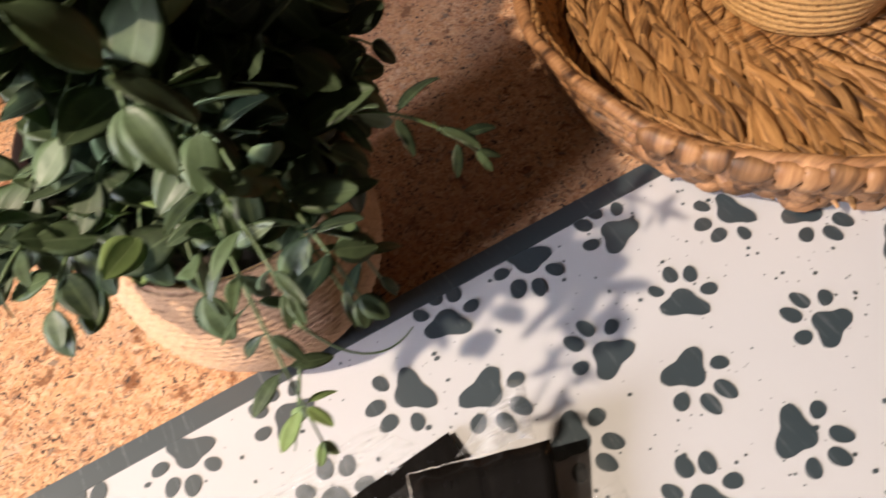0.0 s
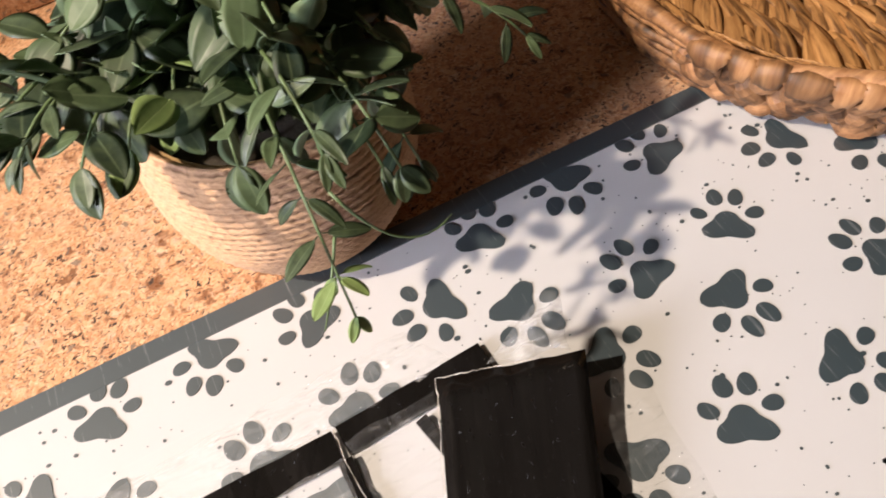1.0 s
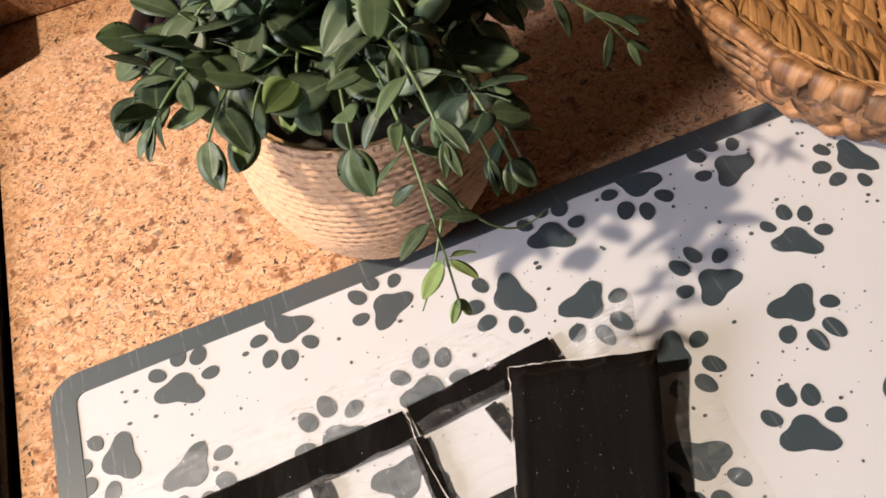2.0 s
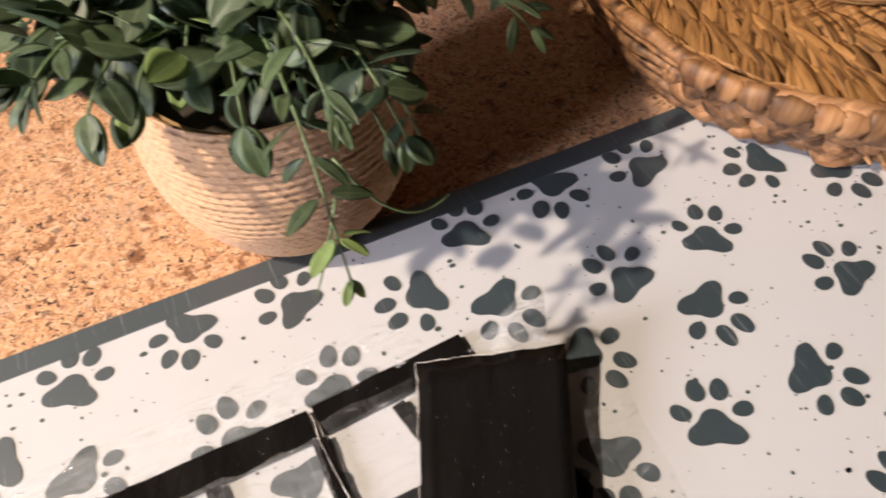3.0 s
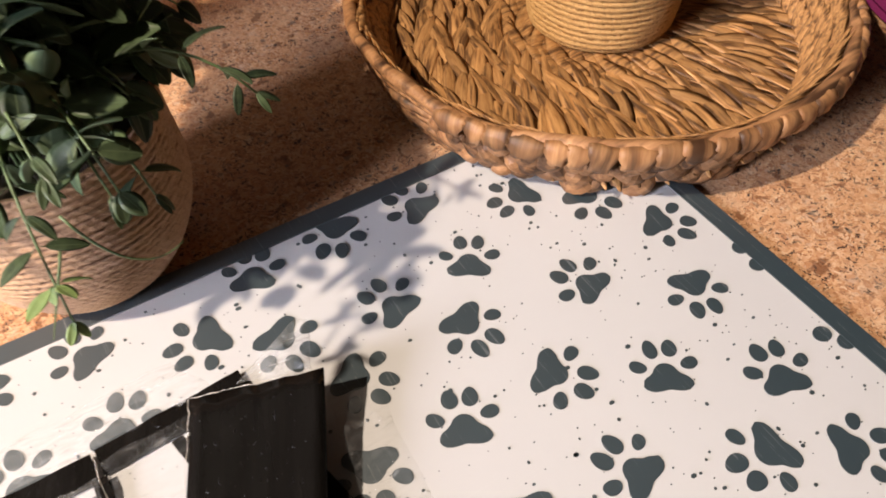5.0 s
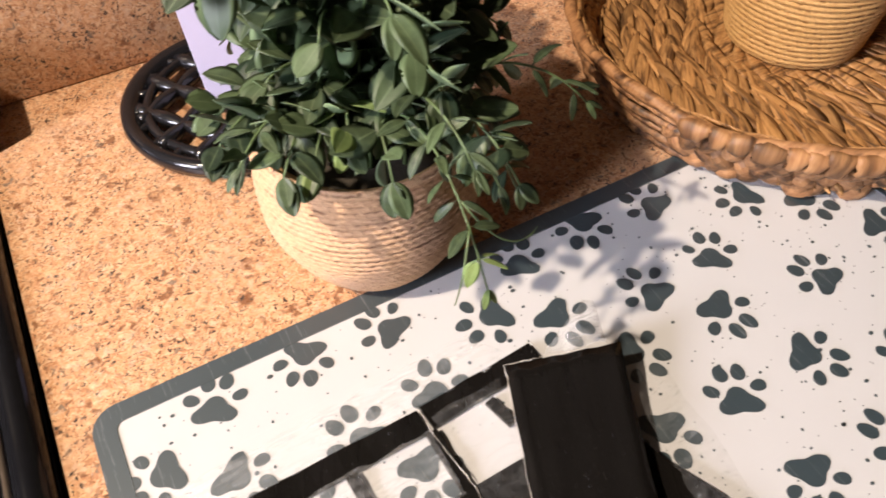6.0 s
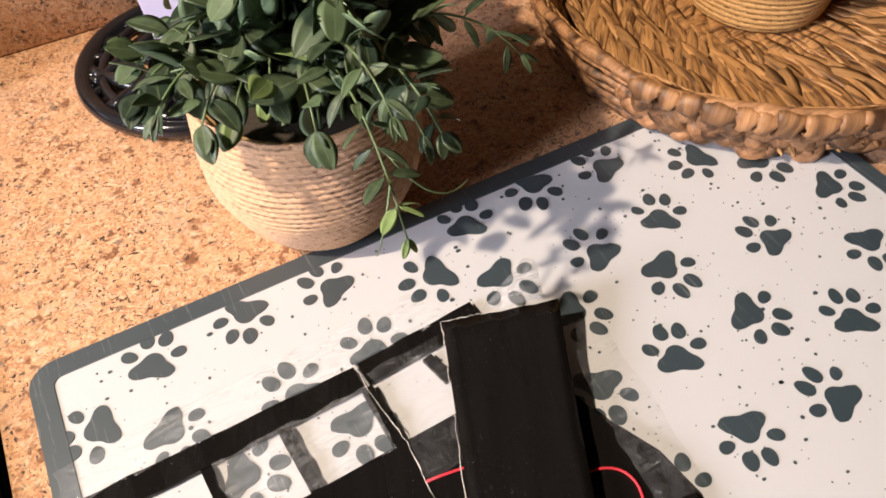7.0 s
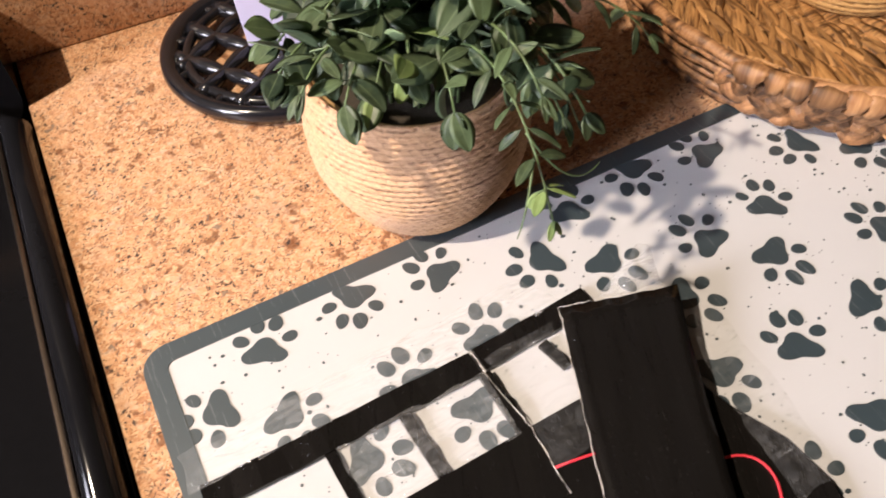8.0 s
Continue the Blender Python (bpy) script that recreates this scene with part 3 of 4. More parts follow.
# stems: where each tip hangs, how high its arch rises, leaf length, kind
STEMS = [
    # front and side sprays
    ((0.173, -0.101, 0.104), 0.165, 0.0135, "sprig"), ((0.266, -0.037, 0.116), 0.150, 0.0165, "narrow"),
    ((0.203, -0.076, 0.126), 0.158, 0.018, "leafy"), ((0.184, -0.072, 0.140), 0.168, 0.018, "narrow"), ((0.161, -0.045, 0.122), 0.150, 0.020, "leafy"),
    ((0.151, -0.026, 0.134), 0.152, 0.021, "pale"), ((0.134, -0.030, 0.132), 0.150, 0.019, "pale"), ((0.120, -0.032, 0.134), 0.150, 0.018, "leafy"),
    ((0.103, -0.008, 0.140), 0.152, 0.018, "leafy"), ((0.112, -0.010, 0.136), 0.148, 0.018, "leafy"), ((0.106, -0.024, 0.140), 0.155, 0.018, "narrow"),
    ((0.110, 0.012, 0.140), 0.152, 0.017, "leafy"),
    # crown
    ((0.171, -0.036, 0.192), 0.205, 0.026, "leafy"), ((0.150, -0.012, 0.174), 0.190, 0.028, "leafy"), ((0.184, -0.025, 0.166), 0.182, 0.024, "leafy"),
    ((0.188, -0.042, 0.156), 0.172, 0.024, "leafy"), ((0.166, 0.055, 0.195), 0.190, 0.028, "leafy"), ((0.138, 0.020, 0.195), 0.200, 0.026, "leafy"),
    ((0.205, 0.010, 0.160), 0.182, 0.026, "leafy"), ((0.232, 0.015, 0.128), 0.150, 0.023, "leafy"), ((0.152, 0.075, 0.185), 0.190, 0.025, "leafy"),
    ((0.222, 0.065, 0.140), 0.162, 0.024, "leafy"), ((0.248, 0.045, 0.108), 0.130, 0.020, "leafy"), ((0.214, -0.058, 0.104), 0.150, 0.0165, "narrow"),
    ((0.175, 0.010, 0.196), 0.215, 0.027, "leafy"), ((0.148, -0.006, 0.150), 0.158, 0.025, "leafy"), ((0.188, -0.022, 0.150), 0.160, 0.025, "leafy"),
    ((0.206, -0.006, 0.132), 0.145, 0.023, "leafy"), ((0.172, -0.020, 0.140), 0.150, 0.024, "leafy"), ((0.130, 0.005, 0.152), 0.158, 0.021, "leafy"),
    ((0.190, 0.090, 0.170), 0.180, 0.025, "leafy"), ((0.248, 0.022, 0.108), 0.130, 0.019, "leafy"), ((0.200, -0.066, 0.118), 0.150, 0.017, "narrow"),
    ((0.180, 0.030, 0.175), 0.175, 0.028, "leafy"), ((0.200, 0.045, 0.166), 0.188, 0.028, "leafy"), ((0.155, 0.020, 0.188), 0.190, 0.028, "leafy"),
    ((0.248, 0.062, 0.108), 0.130, 0.024, "leafy"), ((0.245, 0.030, 0.112), 0.134, 0.025, "leafy"), ((0.215, 0.040, 0.148), 0.165, 0.027, "leafy"),
    ((0.222, -0.006, 0.118), 0.145, 0.023, "leafy"), ((0.210, 0.070, 0.154), 0.176, 0.026, "leafy"), ((0.190, -0.005, 0.178), 0.190, 0.028, "leafy"),
    ((0.160, 0.040, 0.150), 0.150, 0.028, "leafy"), ((0.195, 0.015, 0.150), 0.150, 0.028, "leafy"),
    ((0.120, 0.004, 0.208), 0.214, 0.027, "leafy"), ((0.130, 0.030, 0.225), 0.230, 0.028, "leafy"), ((0.140, -0.010, 0.215), 0.220, 0.027, "leafy"),
    ((0.115, 0.055, 0.208), 0.214, 0.027, "leafy"), ((0.150, 0.012, 0.232), 0.236, 0.028, "leafy"), ((0.130, 0.075, 0.225), 0.230, 0.028, "leafy"),
    # far side of the crown over the upstand, mostly unseen, added to shade worktop
    ((0.235, 0.100, 0.124), 0.146, 0.026, "leafy"), ((0.200, 0.120, 0.166), 0.188, 0.028, "leafy"), ((0.180, 0.130, 0.190), 0.212, 0.028, "leafy"),
    ((0.248, 0.080, 0.108), 0.130, 0.026, "leafy"), ((0.140, 0.125, 0.200), 0.205, 0.028, "leafy"), ((0.230, 0.120, 0.125), 0.165, 0.026, "leafy"),
    ((0.215, 0.095, 0.148), 0.170, 0.028, "leafy"), ((0.165, 0.095, 0.208), 0.200, 0.028, "leafy"), ((0.248, 0.062, 0.108), 0.130, 0.023, "leafy"),
    ((0.190, 0.140, 0.165), 0.185, 0.027, "leafy"), ((0.245, 0.100, 0.112), 0.134, 0.026, "leafy"), ((0.225, 0.060, 0.136), 0.158, 0.027, "leafy"),
    ((0.150, 0.060, 0.225), 0.228, 0.028, "leafy"), ((0.150, 0.100, 0.200), 0.205, 0.026, "leafy"), ((0.248, 0.045, 0.108), 0.130, 0.024, "leafy"),
    ((0.248, 0.100, 0.108), 0.130, 0.023, "leafy"), ((0.215, 0.145, 0.148), 0.170, 0.026, "leafy"), ((0.195, 0.080, 0.172), 0.190, 0.028, "leafy"),
    ((0.160, 0.165, 0.190), 0.200, 0.027, "leafy"), ((0.130, 0.160, 0.215), 0.220, 0.027, "leafy"), ((0.190, 0.168, 0.155), 0.180, 0.027, "leafy"),
    ((0.170, 0.185, 0.170), 0.190, 0.026, "leafy"), ((0.205, 0.165, 0.140), 0.172, 0.026, "leafy"), ((0.145, 0.185, 0.195), 0.205, 0.026, "leafy"),
    ((0.220, 0.140, 0.135), 0.168, 0.026, "leafy"), ((0.175, 0.155, 0.180), 0.195, 0.028, "leafy"), ((0.150, 0.140, 0.205), 0.212, 0.028, "leafy"),
    ((0.125, 0.185, 0.195), 0.205, 0.026, "leafy"), ((0.155, 0.200, 0.160), 0.190, 0.026, "leafy"), ((0.110, 0.175, 0.220), 0.225, 0.026, "leafy"),
    ((0.180, 0.200, 0.145), 0.180, 0.026, "leafy"), ((0.255, 0.052, 0.132), 0.152, 0.022, "leafy"), ((0.245, 0.085, 0.145), 0.165, 0.023, "leafy"),
    ((0.225, 0.102, 0.168), 0.182, 0.025, "leafy"), ((0.258, 0.030, 0.124), 0.148, 0.020, "leafy"), ((0.235, 0.066, 0.157), 0.170, 0.024, "leafy"), ((0.232, 0.125, 0.152), 0.170, 0.025, "leafy"), ((0.140, 0.205, 0.185), 0.200, 0.026, "leafy"), ((0.195, 0.185, 0.150), 0.178, 0.026, "leafy"),
    ((0.190, 0.195, 0.195), 0.202, 0.027, "leafy"), ((0.225, 0.190, 0.155), 0.175, 0.026, "leafy"), ((0.210, 0.200, 0.175), 0.188, 0.026, "leafy"),
    ((0.235, 0.165, 0.152), 0.172, 0.026, "leafy"), ((0.165, 0.210, 0.205), 0.210, 0.026, "leafy"), ((0.215, 0.160, 0.180), 0.190, 0.027, "leafy"),
]


def low_stems():
    """Short leafy stems that close the crown just above the rim."""
    rng = random.Random(5)
    out = []
    for ring, (r, z, n) in enumerate(((0.040, 0.135, 7), (0.062, 0.128, 8), (0.052, 0.160, 8))):
        for i in range(n):
            a = radians(-62 + 225 * (i + 0.5 * (ring % 2)) / n + rng.uniform(-6, 6))
            k = r * rng.uniform(0.85, 1.15)
            out.append(((POT_C.x + k * math.cos(a), POT_C.y + k * math.sin(a), z + rng.uniform(-0.008, 0.010)), z + 0.012, 0.026, "leafy"))
    return out


def potted_plant():
    rng = random.Random(11)
    ob = empty("potted_plant", POT_C, "artificial green foliage plant in a woven natural pot", "plant")
    # rows of seagrass: a ribbed wall that bellies out, open at the top
    rows, outer = 25, []
    for i in range(rows * 4 + 1):
        t = i / (rows * 4)
        z = 0.004 + t * (POT_H - 0.004)
        r = 0.0380 + 0.0215 * math.sin(min(1.0, t * 1.75) * math.pi / 2) ** 0.8 - 0.0030 * max(0, t - 0.62) / 0.38
        outer.append((r + 0.0014 * abs(math.sin(math.pi * rows * t)), z))
    rim_r = outer[-1][0]
    prof = [(0.0, 0.001), (0.030, 0.0), (0.0365, 0.001)] + outer + [(rim_r - 0.0015, POT_H + 0.001), (rim_r - 0.004, POT_H - 0.001), (rim_r - 0.0045, POT_H - 0.03)]
    bm = lathe(prof, 296, wobble=0.010)
    # lumps of the twisted rope, staggered from row to row
    for v in bm.verts:
        flat = math.hypot(v.co.x, v.co.y)
        if flat > 0.037 and v.co.z > 0.004:
            row = (v.co.z - 0.004) / (POT_H - 0.004) * rows
            a = math.atan2(v.co.y, v.co.x) / (2 * math.pi)
            k = 1 + 0.011 * (abs(math.sin(math.pi * (74 * a + 0.5 * math.floor(row) + 0.6 * (row % 1)))) - 0.5)
            v.co.x, v.co.y = v.co.x * k, v.co.y * k
    part("pot", bm, POT, ob, "woven seagrass pot with twisted rows")
    bm = lathe([(rim_r - 0.0048, POT_H - 0.035), (rim_r - 0.0052, POT_H - 0.001), (rim_r - 0.006, POT_H - 0.004), (rim_r - 0.006, POT_H - 0.034)], 48, wobble=0.03)
    part("liner", bm, LINER, ob, "amber inner lining at the rim")
    bm = lathe([(0.0, POT_H - 0.012), (0.02, POT_H - 0.013), (rim_r - 0.0065, POT_H - 0.018), (rim_r - 0.0065, POT_H - 0.03), (0.0, POT_H - 0.03)], 32, wobble=0.12)
    part("soil", bm, FOAM, ob, "dark moss filling")
    count = 0
    rest = []

    def leaf(meshes, m):
        nonlocal count
        count += 1
        if count <= 300:
            shared("leaf", rng.choice(meshes), ob, m)
        else:
            rest.append((rng.choice(meshes), m))

    for tip, top, size, kind in STEMS + low_stems():
        tip = Vector(tip) - POT_C
        flat = Vector((tip.x, tip.y, 0))
        a = Vector((flat.x * 0.22 + rng.uniform(-0.008, 0.008), flat.y * 0.22 + rng.uniform(-0.008, 0.008), POT_H - 0.016))
        top -= POT_C.z
        b = Vector((a.x * 1.1, a.y * 1.1, a.z + (top - a.z) * 0.75))
        c = Vector((tip.x * 0.70, tip.y * 0.70, tip.z + (top - tip.z) * 1.15))
        pts = bezier(a, b, c, tip, 16)
        thin = 0.0011 if kind != "sprig" else 0.0009
        part("stem", tube(pts, [thin * (1 - 0.55 * i / 16) for i in range(17)], 6), STEM, ob)
        length = sum((q - p).length for p, q in zip(pts, pts[1:]))
        size *= 1.10
        gap = size * (0.66 if kind in ("leafy", "pale") else 0.64)
        walked, nxt, turn = 0.0, length * 0.22, rng.uniform(0, 3.1)
        meshes = {"leafy": LEAVES, "narrow": NARROW, "pale": PALE + LEAVES[:2], "sprig": NARROW}[kind]
        for i, (p, q) in enumerate(zip(pts, pts[1:])):
            walked += (q - p).length
            while walked >= nxt:
                k = nxt / length
                nxt += gap
                d = (q - p).normalized()
                side = d.cross(Vector((0, 0, 1)))
                side = side.normalized() if side.length > 0.1 else Vector((1, 0, 0))
                up = side.cross(d)
                turn += radians(90) + rng.uniform(-0.5, 0.5)
                for s in (0, 1):
                    ang = turn + math.pi * s
                    lat = side * math.cos(ang) + up * math.sin(ang) * 0.8
                    way = lat + d * rng.uniform(0.3, 0.8) + Vector((0, 0, rng.uniform(-0.15, 0.35)))
                    sz = size * rng.uniform(0.8, 1.15) * (1.0 if k < 0.75 else 1.0 - 0.9 * (k - 0.75))
                    use = YOUNG if kind == "sprig" and k > 0.9 else meshes
                    nrm = Vector((0, -0.25, 1)) + d * -0.2 + lat * 0.2 + Vector((rng.uniform(-0.75, 0.75), rng.uniform(-0.75, 0.75), 0))
                    leaf(use, leaf_pose(p + way.normalized() * 0.0025, way, nrm, sz))
        for _ in range(2 if kind != "sprig" else 3):
            d = (pts[-1] - pts[-2]).normalized()
            way = d + Vector((rng.uniform(-0.5, 0.5), rng.uniform(-0.5, 0.5), rng.uniform(-0.3, 0.2)))
            leaf(YOUNG if kind == "sprig" else meshes, leaf_pose(tip, way, (rng.uniform(-0.4, 0.4), -0.3, 1), size * rng.uniform(0.5, 0.8) * (0.75 if kind == "sprig" else 1.0)))
    for a, b, c, d in (((0.182, -0.066, 0.118), (0.190, -0.078, 0.100), (0.202, -0.080, 0.088), (0.216, -0.074, 0.092)),
                       ((0.178, -0.078, 0.114), (0.171, -0.087, 0.104), (0.166, -0.091, 0.096), (0.163, -0.092, 0.090))):
        pts = [p - POT_C for p in bezier(a, b, c, d, 12)]
        part("tendril", tube(pts, [0.0006 * (1 - 0.6 * i / 12) for i in range(13)], 5), STEM, ob)
    if rest:
        bm = bmesh.new()
        for me, m in rest:
            start = len(bm.verts)
            bm.from_mesh(me)
            bm.verts.ensure_lookup_table()
            for v in bm.verts[start:]:
                v.co = m @ v.co
        tagged(part("foliage", bm, (LEAF, LEAF_UNDER), ob, "further small green leaves"), kind="stuff")
    return ob


potted_plant()


# ---- woven tray ----
TRAY_C = Vector((0.515, 0.043, 0.0005))


def strip_mesh(length, width, thick, name="strand", twist=0.3, material=None, blunt=0.08):
    """A flat pointed blade of dried stalk along x."""
    bm = bmesh.new()
    n = 6
    rings = []
    for i in range(n + 1):
        t = i / n
        w = width / 2 * max(blunt, math.sin(math.pi * (0.03 + 0.94 * t)) ** (0.9 - blunt))
        h = thick * (0.35 + 0.65 * math.sin(math.pi * t))
        x, lift = length * (t - 0.5), thick * 1.5 * math.sin(math.pi * t) - thick * 0.8
        tw = twist * (t - 0.5)
        ring = []
        for y, z in ((-w, 0), (-0.5 * w, h * 0.8), (0, h), (0.5 * w, h * 0.7), (w, 0), (0, -h * 0.4)):
            ring.append(bm.verts.new((x, y * math.cos(tw) - z * math.sin(tw), lift + z * math.cos(tw) + y * math.sin(tw))))
        rings.append(ring)
    for a, b in zip(rings, rings[1:]):
        for k in range(6):
            bm.faces.new((a[k], b[k], b[(k + 1) % 6], a[(k + 1) % 6]))
    bm.faces.new(rings[0])
    bm.faces.new(rings[-1][::-1])
    bmesh.ops.recalc_face_normals(bm, faces=bm.faces)
    return mesh_of(name, bm, material or HYACINTH, smooth=name != "knot")


def wrap_mesh(width, seed, drop):
    """A flat stalk folded over the rim and down the wall: x outwards, y along the rim."""
    bm = bmesh.new()
    way = [(-0.0046, -0.0100), (-0.0044, -0.0050), (-0.0034, 0.0003), (-0.0004, 0.0026), (0.0026, 0.0014), (0.0042, -0.0020), (0.0040, -0.0070), (0.0022, -0.0080 - 0.5 * drop), (-0.0022, -0.0080 - drop)]
    cols = 6
    grids = []
    for under in (0, 1):
        rows = []
        for i, (x, z) in enumerate(way):
            (x0, z0), (x1, z1) = way[max(i - 1, 0)], way[min(i + 1, len(way) - 1)]
            nx, nz = z0 - z1, x1 - x0
            d = math.hypot(nx, nz)
            nx, nz = -nx / d, nz / d
            if i > 3:
                nx = abs(nx)
            row = []
            for j in range(cols + 1):
                u = 2 * j / cols - 1
                puff = 0.0008 * (1 - u * u) * (1.0 if 2 < i < 8 else 0.5) + 0.0005 * math.sin(4 * u + 2 * i + seed) - 0.0018 * under
                y = width / 2 * u * (1 - 0.05 * i * (i > 5)) * (1 + 0.07 * math.sin(1.3 * i + seed)) + 0.0010 * math.sin(0.7 * i + 2 * seed)
                row.append(bm.verts.new((x + nx * puff, y, z + nz * puff)))
            rows.append(row)
        grids.append(rows)
    n = len(way) - 1
    for k, g in enumerate(grids):
        for i in range(n):
            for j in range(cols):
                f = (g[i][j], g[i + 1][j], g[i + 1][j + 1], g[i][j + 1])
                bm.faces.new(f if k == 0 else f[::-1])
    top, low = grids
    for i in range(n):
        bm.faces.new((top[i][0], low[i][0], low[i + 1][0], top[i + 1][0]))
        bm.faces.new((top[i][cols], top[i + 1][cols], low[i + 1][cols], low[i][cols]))
    for j in range(cols):
        bm.faces.new((top[n][j], low[n][j], low[n][j + 1], top[n][j + 1]))
    bmesh.ops.recalc_face_normals(bm, faces=bm.faces)
    return mesh_of("wrap", bm, HYACINTH_WRAP)


def round_tray():
    rng = random.Random(21)
    ob = empty("woven_tray", TRAY_C, "round tray of braided water hyacinth with a raised rim", "tray")
    floor_r, rim_r, foot_r, rim_z, floor_z = 0.138, 0.160, 0.139, 0.049, 0.012
    part("base", lathe([(0.0, 0.001), (foot_r - 0.006, 0.0), (foot_r - 0.002, 0.003), (rim_r - 0.005, rim_z - 0.006), (rim_r - 0.008, rim_z - 0.005), (floor_r - 0.004, floor_z - 0.001), (0.0, floor_z - 0.002)], 72), UNDER, ob, "brown woven backing")
    kinds = [strip_mesh(0.050, w, 0.0015, twist=t, blunt=0.03) for t, w in ((0.2, 0.0125), (0.5, 0.0110), (-0.3, 0.0135), (0.8, 0.0118))]
    rest, parts_made, ring = [], 0, 0
    r = floor_r - 0.004
    while r > 0.012:
        n = max(5, int(2 * math.pi * r / 0.0098))
        for i in range(n):
            a = 2 * math.pi * (i + 0.5 * (ring % 2) + rng.uniform(-0.2, 0.2)) / n
            # the blades lie nearly one way, fanning slowly round the tray
            d = (math.degrees(a) - 170 + 160) % 360 - 160
            fan = radians(245 + 0.25 * d + 0.35 * max(0, d - 80) + (10 if ring % 2 else -10))
            m = Matrix.Translation((r * math.cos(a), r * math.sin(a), floor_z + 0.0012 + rng.uniform(0, 0.0014))) @ Matrix.Rotation(fan + rng.uniform(-0.16, 0.16), 4, "Z") @ Matrix.Rotation(rng.uniform(-0.45, 0.45), 4, "X") @ Matrix.Rotation(rng.uniform(0.05, 0.15), 4, "Y") @ Matrix.Scale(rng.uniform(0.8, 1.12), 4)
            if r > 0.122:
                m = m @ Matrix.Scale(0.72, 4)
            me = rng.choice(kinds)
            if parts_made < 300 and math.cos(a + 2.2) > -0.6:
                shared("strand", me, ob, m)
                parts_made += 1
            else:
                rest.append((me, m))
        r -= 0.0115
        ring += 1
    # inside of the wall: strands that lean up it
    for row, (rr, zz) in enumerate(((0.1375, 0.020), (0.1430, 0.031), (0.1490, 0.041))):
        n = int(2 * math.pi * rr / 0.0095)
        for i in range(n):
            a = 2 * math.pi * (i + rng.uniform(-0.2, 0.2)) / n
            m = Matrix.Translation((rr * math.cos(a), rr * math.sin(a), zz)) @ Matrix.Rotation(a, 4, "Z") @ Matrix.Rotation(radians(-62), 4, "Y") @ Matrix.Rotation(radians((52, 62, 74)[row]) + rng.uniform(-0.2, 0.2), 4, "Z") @ Matrix.Scale(rng.uniform(0.75, 0.95), 4)
            rest.append((rng.choice(kinds), m))
    bm = bmesh.new()
    for me, m in rest:
        start = len(bm.verts)
        bm.from_mesh(me)
        bm.verts.ensure_lookup_table()
        for v in bm.verts[start:]:
            v.co = m @ v.co
    tagged(part("weave", bm, HYACINTH, ob, "further strands of the weave"), kind="stuff")

    def wall_r(z):
        return foot_r + (rim_r - foot_r) * z / rim_z

    def cord(name, z, thick, out, a0, a1, waves):
        steps = 90
        pts = []
        for i in range(steps + 1):
            a = radians(a0 + (a1 - a0) * i / steps)
            k = wall_r(z) + out + 0.0009 * math.sin(waves * a) + 0.0006 * math.sin(23 * a + z * 900)
            pts.append((k * math.cos(a), k * math.sin(a), z + 0.0010 * math.sin(waves * 0.7 * a + 1)))
        part(name, tube(pts, [thick * (1 + 0.12 * math.sin(i * 1.9) + 0.08 * math.sin(i * 0.7)) for i in range(steps + 1)], 8), HYACINTH_RIM, ob)

    cord("rim_cord", rim_z - 0.0035, 0.0042, -0.0010, 0, 360, 9)
    # on one side thin cords run bare along the wall
    for z, thick, out in ((0.0395, 0.0026, 0.0005), (0.0300, 0.0030, 0.0012), (0.0215, 0.0024, 0.0006), (0.0130, 0.0034, 0.0010), (0.0050, 0.0034, 0.0008)):
        cord("cord", z, thick, out, 96, 205, 14)
    # broad stalks folded over the top edge, touching side by side
    wraps = [wrap_mesh(w, s, d) for s, (w, d) in enumerate(((0.0150, 0.004), (0.0175, 0.003), (0.0125, 0.006), (0.0200, 0.004), (0.0160, 0.009)))]
    deg = 200.0
    while deg < 452:
        k = rng.randrange(5)
        w = (0.0150, 0.0175, 0.0125, 0.0200, 0.0160)[k]
        a = radians(deg + math.degrees(w * 0.46 / rim_r))
        deg += math.degrees(w * 0.92 / rim_r)
        m = Matrix.Translation((rim_r * math.cos(a), rim_r * math.sin(a), rim_z - 0.003 + rng.uniform(-0.0008, 0.0008))) @ Matrix.Rotation(a, 4, "Z") @ Matrix.Rotation(rng.uniform(-0.22, 0.08), 4, "X") @ Matrix.Scale(rng.uniform(0.96, 1.04), 4)
        shared("wrap", wraps[k], ob, m)
    # chunky knots below them
    bands = [strip_mesh(0.025, w, 0.0036, "knot", t, HYACINTH_RIM, 0.42) for w, t in ((0.0170, 0.4), (0.0150, -0.4), (0.0190, 0.5), (0.0138, -0.6))]
    for row, (zz, lean, count) in enumerate(((0.0290, 52, 52), (0.0205, -46, 52), (0.0110, 44, 50))):
        for i in range(count):
            a = radians(198) + radians(254) * (i + 0.5 * row + rng.uniform(-0.25, 0.25)) / count
            rr = wall_r(zz) - 0.0004
            m = Matrix.Translation((rr * math.cos(a), rr * math.sin(a), zz + rng.uniform(-0.0025, 0.0025))) @ Matrix.Rotation(a + math.pi / 2, 4, "Z") @ Matrix.Rotation(radians(76), 4, "X") @ Matrix.Rotation(radians(lean) + rng.uniform(-0.5, 0.5), 4, "Z") @ Matrix.Rotation(rng.uniform(-0.3, 0.3), 4, "X") @ Matrix.Scale(rng.uniform(0.72, 1.0), 4)
            shared("knot", rng.choice(bands), ob, m)
    return ob


round_tray()


